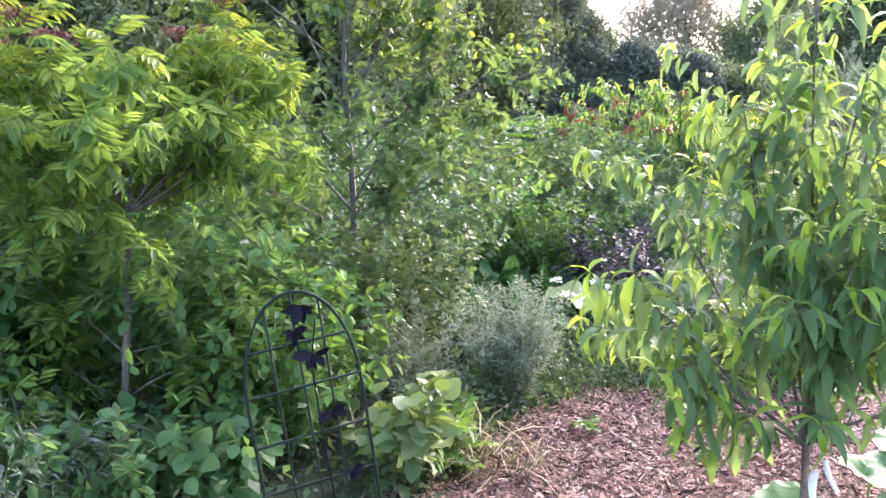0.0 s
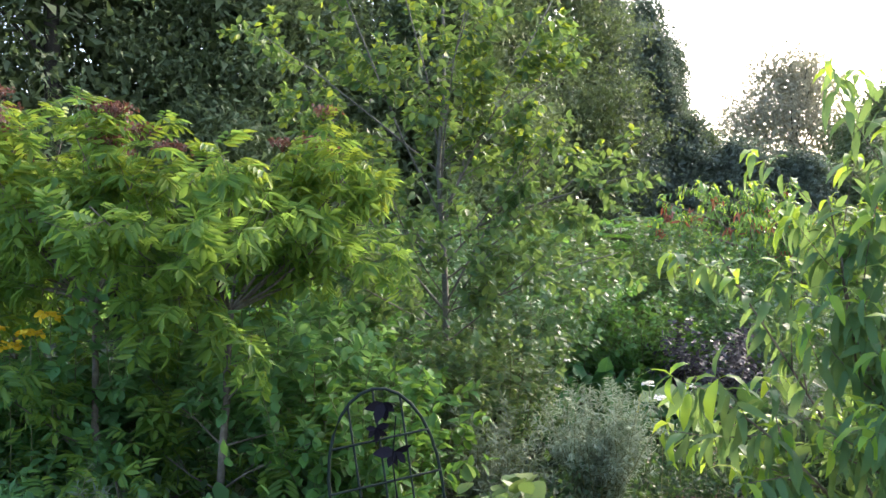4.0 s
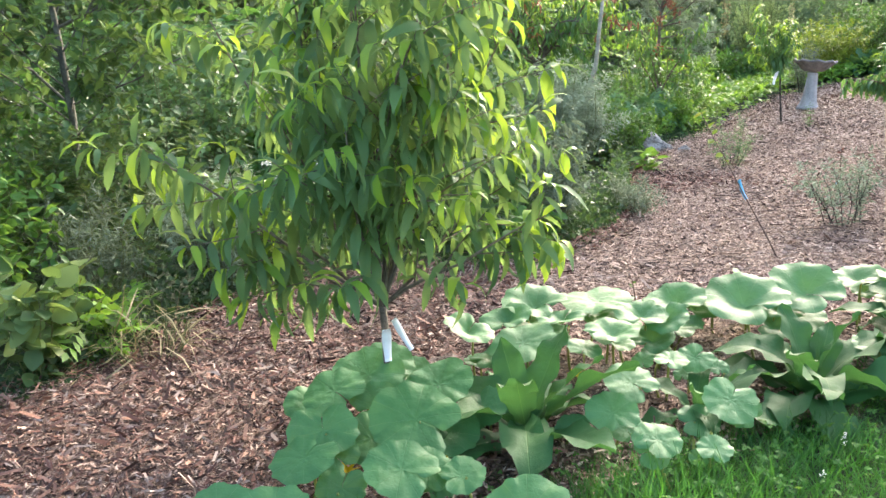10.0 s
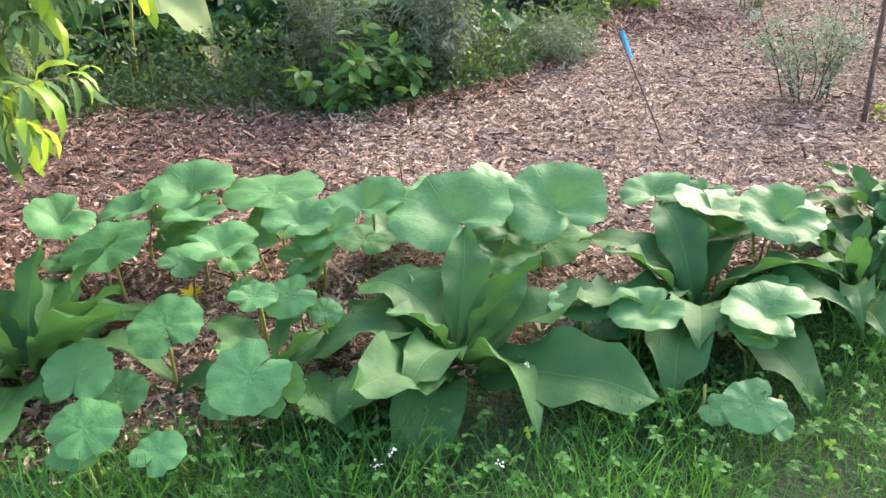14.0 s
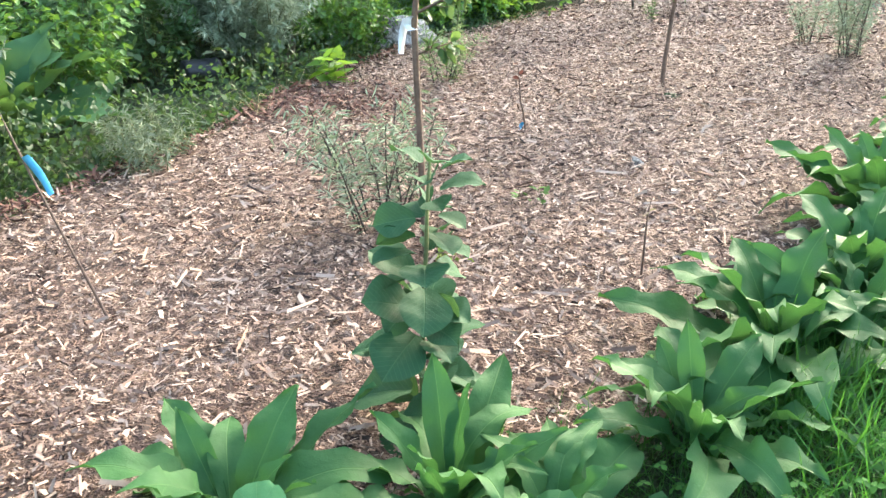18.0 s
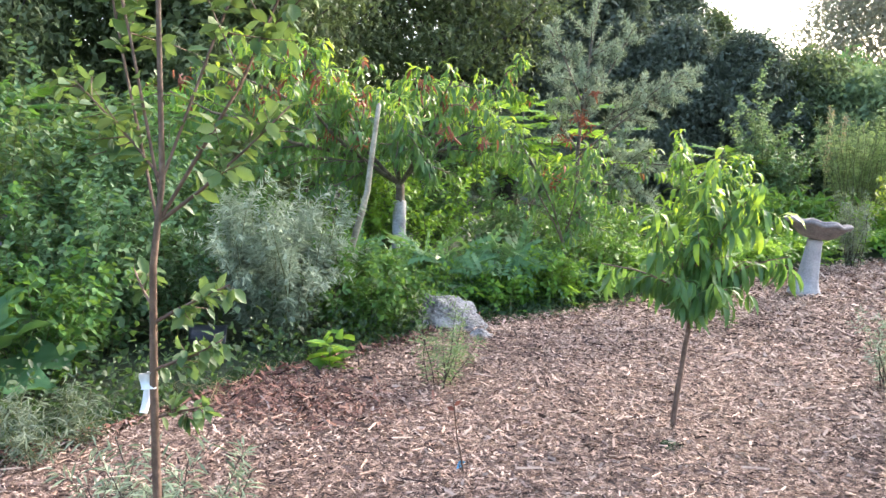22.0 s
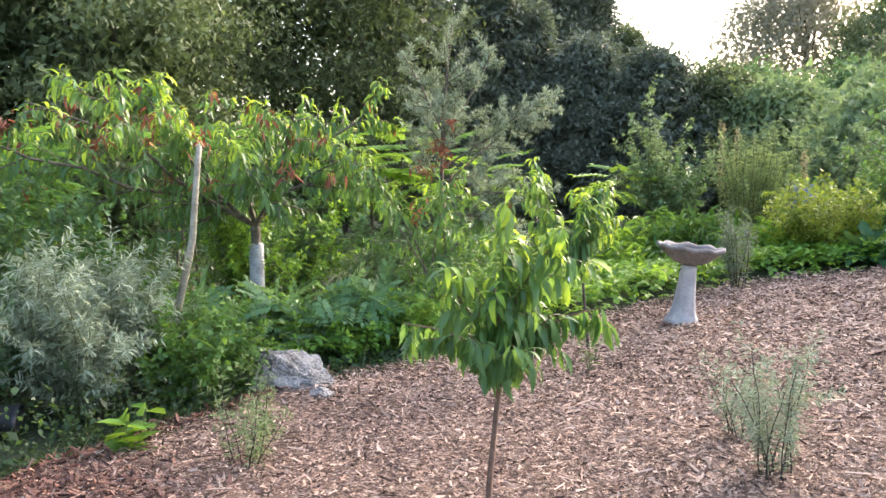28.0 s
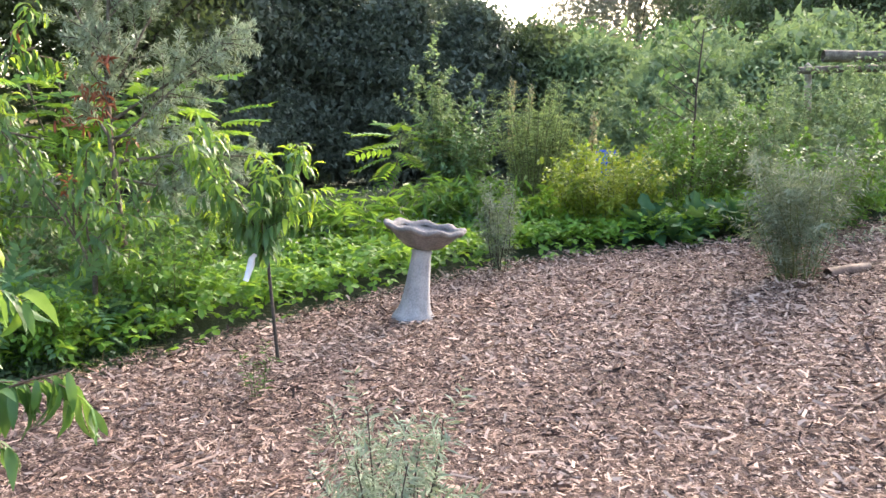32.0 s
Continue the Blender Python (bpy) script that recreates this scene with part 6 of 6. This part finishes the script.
# silver-leaved tree behind the old peach, and a feathery sumac
rng = np.random.default_rng(61)
limbs = grow(rng, foot(1.2, 10.6), (0.0, 0.02, 1), 2.55, 0.03, (16, 3), 0.17, 48, 0.1, 0.04, 0, 0.55, 0.25)
lead = limbs[0][0]
for wx, wy, wz, ln, z in ((0.95, 0.1, 0.55, 1.05, 1.45), (0.8, -0.2, 0.75, 1.0, 1.3), (1.0, 0.3, 0.2, 0.85, 1.2), (0.5, 0.2, 1.0, 0.9, 1.6), (-0.5, 0.1, 0.9, 0.6, 1.55), (-0.35, -0.2, 1.0, 0.7, 1.75), (0.9, 0.0, -0.1, 0.65, 1.1), (0.6, -0.3, 0.1, 0.6, 1.35), (-0.6, 0.3, 0.7, 0.5, 1.35), (0.2, -0.5, 0.8, 0.6, 1.5)):
    at = np.array([np.interp(z, lead[:, 2], lead[:, i]) for i in range(3)])
    limbs += grow(rng, at, (wx, wy, wz), ln, 0.011, (12, 3), 0.36, 44, -0.05, 0.06, 0, 0.25)
arr = leaves_on(limbs, rng, 1, 300, NEEDLE, 0.05, -0.1, 0.8, 0.1)
woody("silver_tree", "silvery grey-leaved olive-like tree", "tree", 0, limbs, M["bark"], [("crown", arr, M["silver"], "")])
small2 = [(math.cos(a) * s, math.sin(a) * s, 1, l) for a, s, l in ((3.0, 0.5, 1.2), (4.2, 0.45, 1.2), (5.2, 0.5, 1.1), (2.0, 0.4, 1.1), (0.4, 0.6, 1.0))]
red_host = peach("peach_tree", "peach tree with hanging leaves and red withered tips", foot(1.12, 10.3, 0.0), 0.45, small2, 0.13, 34, 35, "bark", (9,), 0.12, 0.1, -0.35, 1, (0, 0), 0.022, ARC_LITE, tissue="peach_deep", drop=0.8)
for k in range(9):
    rng = np.random.default_rng(640 + k)
    c = np.array((1.14, 10.2, 1.58)) + rng.normal(0, 1, 3) * (0.17, 0.07, 0.2)
    n = 13
    part("withered_shoot", scatter(LANCE_LITE, c + rng.normal(0, 0.025, (n, 3)), rng.normal(0, 0.8, (n, 3)) + (0, 0, -0.5), rng.uniform(0.04, 0.08, n), rng, None, 0.6), M["red_leaf"], red_host, "hanging cluster of withered red leaves")
for k in range(26):
    rng = np.random.default_rng(670 + k)
    c = np.array((rng.uniform(-2.2, 0.6), rng.uniform(9.2, 9.7), rng.choice((1.75, 1.8, 1.85, 1.4)) + rng.normal(0, 0.08)))
    n = 14
    part("withered_shoot", scatter(LANCE_LITE, c + rng.normal(0, 0.035, (n, 3)), rng.normal(0, 0.6, (n, 3)) + (0, 0, -0.8), rng.uniform(0.05, 0.1, n), rng, None, 0.6), M["red_leaf"], ptr, "hanging cluster of withered red leaves")
for k, (x, y, h) in enumerate([(1.98, 16, 1.45), (-2.7, 12.6, 2.3), (-4.3, 12, 2.2), (-0.1, 12.6, 2.1), (-5.6, 10.5, 2.0), (-3.6, 10.6, 1.9)]):
    rng = np.random.default_rng(400 + k)
    limbs = []
    for j in range(1 if k == 0 else 5):
        limbs += grow(rng, foot(x + rng.normal(0, 0.15 * (k > 0)), y + rng.normal(0, 0.15 * (k > 0))), (rng.normal(0, 0.2), rng.normal(0, 0.2), 1), h * 0.85, 0.018, (), 0.4, 40, 0.1, 0.05)
    pos, ax = [], []
    for p, _, _, _ in limbs:
        for j in range(16):
            q = p[-1] + (p[-2] - p[-1]) * (j / 16 * 2.2)
            pos.append(q)
            ax.append((math.cos(j * 2.4), math.sin(j * 2.4), 0.55 - j * 0.05))
    arr = scatter(PINNATE_LONG, np.array(pos), np.array(ax), rng.uniform(0.5, 0.75, len(pos)), rng, None, 0.15)
    woody("sumac_shrub", "sumac with long feathery compound leaves", "shrub", 0, limbs, M["bark"], [("foliage", arr, M["bright" if k in (0, 3) else "nettle"], "")])
rng = np.random.default_rng(62)
limbs = grow(rng, foot(5.62, 15.0), (0.03, 0, 1), 2.0, 0.02, (10,), 0.3, 55, 0.1, 0.04, 0, 0.45)
woody("thin_tree", "thin dark stemmed young tree on the slope", "tree", 0, limbs, M["darkbark"], [("crown", leaves_on(limbs, rng, 1, 26, OVAL_LITE, 0.1, 0.2), M["hedge"], "")])
for k, (x, y, h) in enumerate([(3.55, 16.0, 1.7), (3.72, 16.4, 1.6), (4.5, 15.2, 1.2)]):
    rng = np.random.default_rng(420 + k)
    p = stroke(foot(x, y), (0.02, 0, 1), h, rng, 0.02, 0, 8)
    n = 260
    t = 0.5 + 0.5 * rng.uniform(0, 1, n)
    pos = p[0] + (p[-1] - p[0]) * t[:, None] + rng.normal(0, 0.022, (n, 3))
    woody("mullein", "tall brown seed spike of a mullein", "mullein", 0, [(p, 0.014, 0.01, 0)], M["twig"], [("seed_spike", scatter(TUFT, pos, rng.normal(0, 1, (n, 3)), 0.03, rng, None, 1), M["dry"], "")])

# ---- ground cover: low strawberry-like leaves behind the mulch ----
rng = np.random.default_rng(71)
n = 30000
gx2, gy2 = rng.uniform(0.3, 9, n), rng.uniform(8.8, 15.5, n)
bk = np.interp(gx2, BACK[:, 0], BACK[:, 1])
k = (gy2 > bk + rng.normal(0.1, 0.12, n)) & (gy2 < bk + 3.2)
gx2, gy2 = gx2[k], gy2[k]
hump = np.array([noise.noise((a * 1.4, b * 1.4, 5)) for a, b in zip(gx2, gy2)])
gz = G(gx2, gy2) + (0.07 + rng.uniform(0, 1, len(gx2)) ** 0.6 * (0.2 + 0.12 * hump)) * np.clip((gy2 - np.interp(gx2, BACK[:, 0], BACK[:, 1])) * 4 + 0.5, 0.3, 1)
TRI = joined(*[(hexleaf(0.34)[0] @ np.array(Matrix.Rotation(a, 3, "Z")).T, hexleaf(0.34)[1]) for a in (0, 1.9, 4.4)])
cover = new("ground_cover", smooth(mesh_of("ground_cover", *scatter(TRI, np.stack([gx2, gy2, gz], -1), np.stack([rng.normal(0, 1, len(gx2)), rng.normal(0, 1, len(gx2)) - 0.4, rng.normal(-0.1, 0.25, len(gx2))], -1), rng.uniform(0.04, 0.075, len(gx2)), rng, None, 0.4))))
cover.data.materials.append(M["bright"])
tagged(cover, "low bright green strawberry-like ground cover", "ground cover", kind="stuff")

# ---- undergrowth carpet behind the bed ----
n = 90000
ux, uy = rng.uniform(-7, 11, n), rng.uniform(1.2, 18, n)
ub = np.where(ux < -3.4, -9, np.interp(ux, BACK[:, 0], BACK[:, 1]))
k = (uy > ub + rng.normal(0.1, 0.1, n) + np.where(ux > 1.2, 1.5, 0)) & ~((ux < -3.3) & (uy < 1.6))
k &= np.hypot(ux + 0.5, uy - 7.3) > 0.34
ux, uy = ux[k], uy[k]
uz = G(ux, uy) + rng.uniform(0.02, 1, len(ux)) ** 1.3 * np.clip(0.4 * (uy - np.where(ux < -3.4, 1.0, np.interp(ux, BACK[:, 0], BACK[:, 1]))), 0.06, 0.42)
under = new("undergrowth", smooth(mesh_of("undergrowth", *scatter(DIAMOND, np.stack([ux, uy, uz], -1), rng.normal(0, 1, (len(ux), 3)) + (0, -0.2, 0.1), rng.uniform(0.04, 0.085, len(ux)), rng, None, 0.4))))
# dark leaf colour carries the shade between the shrubs
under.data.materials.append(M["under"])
tagged(under, "tangled low green undergrowth of weeds", "undergrowth", kind="stuff")

# ---- low weeds along the rear edge of the mulch ----
n = 24000
ex = rng.uniform(-3.2, 1.6, n)
ey = np.interp(ex, BACK[:, 0], BACK[:, 1]) - 0.12 + np.abs(rng.normal(0, 0.55, n)) + rng.normal(0, 0.06, n)
k = np.hypot(ex + 0.48, ey - 7.25) > 0.36
ex, ey = ex[k], ey[k]
n = len(ex)
ez = G(ex, ey) + 0.02 + rng.uniform(0, 1, n) ** 1.4 * np.clip((ey - np.interp(ex, BACK[:, 0], BACK[:, 1]) + 0.15) * 0.5, 0.03, 0.32)
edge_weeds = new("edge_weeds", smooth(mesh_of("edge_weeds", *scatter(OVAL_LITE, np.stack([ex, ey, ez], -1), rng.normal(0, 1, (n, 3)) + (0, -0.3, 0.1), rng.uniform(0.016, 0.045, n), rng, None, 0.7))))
# same shade-darkened leaf colour along the edge
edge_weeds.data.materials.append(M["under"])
tagged(edge_weeds, "low tangled weeds along the mulch edge", "weeds", kind="stuff")

n = 2800
lx = rng.uniform(-3.2, 1.6, n)
ly = np.interp(lx, BACK[:, 0], BACK[:, 1]) + rng.normal(0.02, 0.14, n)
litter = new("dry_litter", mesh_of("dry_litter", *scatter(GRASS, np.stack([lx, ly, G(lx, ly) + rng.uniform(0.03, 0.06, n)], -1), np.stack([rng.normal(0, 1, n), rng.normal(0, 1, n), np.abs(rng.normal(0, 0.35, n))], -1), rng.uniform(0.05, 0.16, n), rng, None, 0.4)))
litter.data.materials.append(M["dry"])
tagged(litter, "dry straw and twigs scattered along the mulch edge", "litter", kind="stuff")

n = 34
wx, wy = rng.uniform(-1.6, 2.4, n), rng.uniform(1.2, 3.6, n)
k = wy < np.interp(wx, FRONT[:, 0], FRONT[:, 1]) - 0.1
wx, wy = wx[k], wy[k]
wpos = np.repeat(np.stack([wx, wy, G(wx, wy) + rng.uniform(0.09, 0.14, len(wx))], -1), 12, 0)
wpos = wpos + rng.normal(0, 0.004, wpos.shape)
cf = new("clover_flowers", mesh_of("clover_flowers", *scatter(TUFT, wpos, rng.normal(0, 1, wpos.shape), 0.0055, rng, None, 1.0)))
cf.data.materials.append(M["white_flower"])
tagged(cf, "small white clover flowers dotted in the grass", "clover flowers", kind="stuff")

# ---- white flowers, yellow flowers, the withered big leaf ----
def umbel(at, size, seed, label="white flower head on a thin stalk", material="white_flower"):
    rng = np.random.default_rng(seed)
    at = np.array(at, float)
    t = thing("flower", label, "flower", foot(at[0], at[1]), "flowers in the shrubs")
    o = foot(at[0], at[1])
    part("stalk", tube(np.array([(0, 0, 0), (at - o) * (0.45, 0.45, 0.5) + (0.01, 0, 0), at - o]), 0.0024, 0.002, 5), M["twig"], t)
    n = 34
    a = rng.uniform(0, 6.28, n)
    r = size * np.sqrt(rng.uniform(0, 1, n))
    part("flower_head", scatter(ROUND, np.stack([r * np.cos(a), r * np.sin(a), 0.3 * size - r * 0.4 + rng.normal(0, 0.004, n)], -1) + (at - o), rng.normal(0, 1, (n, 3)) * (1, 1, 0.4), size * 0.55, rng, None, 0.4), M[material], t)


for k, p in enumerate([(-2.42, 4.23, 0.64), (-2.36, 4.2, 0.57), (-2.18, 4.45, 0.6), (-2.1, 4.5, 0.56), (-2.25, 4.4, 0.5), (-2.93, 4.6, 0.72), (-3.9, 3.2, 0.95), (-3.13, 4.6, 1.2)]):
    umbel(p, 0.035, 500 + k)
for k, p in enumerate([(-5.02, 2.5, 1.02), (-5.14, 2.52, 0.96), (-4.97, 2.56, 1.09), (-5.22, 2.5, 1.04)]):
    umbel(p, 0.05, 520 + k, "yellow flower head among green leaves", "yellow_flower")
t = thing("withered_leaf", "large pale drooping burdock leaf with a browned tip", "leaf", foot(-2.5, 5.02))
lf = part("blade", comfrey_leaf(90, M["pale"], 0.24, 1.0), None, t)
lf.matrix_basis = Matrix.LocRotScale((0.04, 0, 0.5), Euler((-0.35, 0.45, -1.6)), (0.58, 0.58, 0.58))
tip = part("tip", comfrey_leaf(91, M["dry"], 0.3, 1.1), None, t, "curled brown dried tip")
tip.matrix_basis = Matrix.LocRotScale((0.42, -0.01, 0.2), Euler((-0.75, 0.45, -1.6)), (0.2, 0.2, 0.2))
part("stalk", tube(np.array([(-0.02, 0, 0), (0, 0, 0.3), (0.04, 0, 0.51)]), 0.012, 0.009, 6), M["stem"], t)
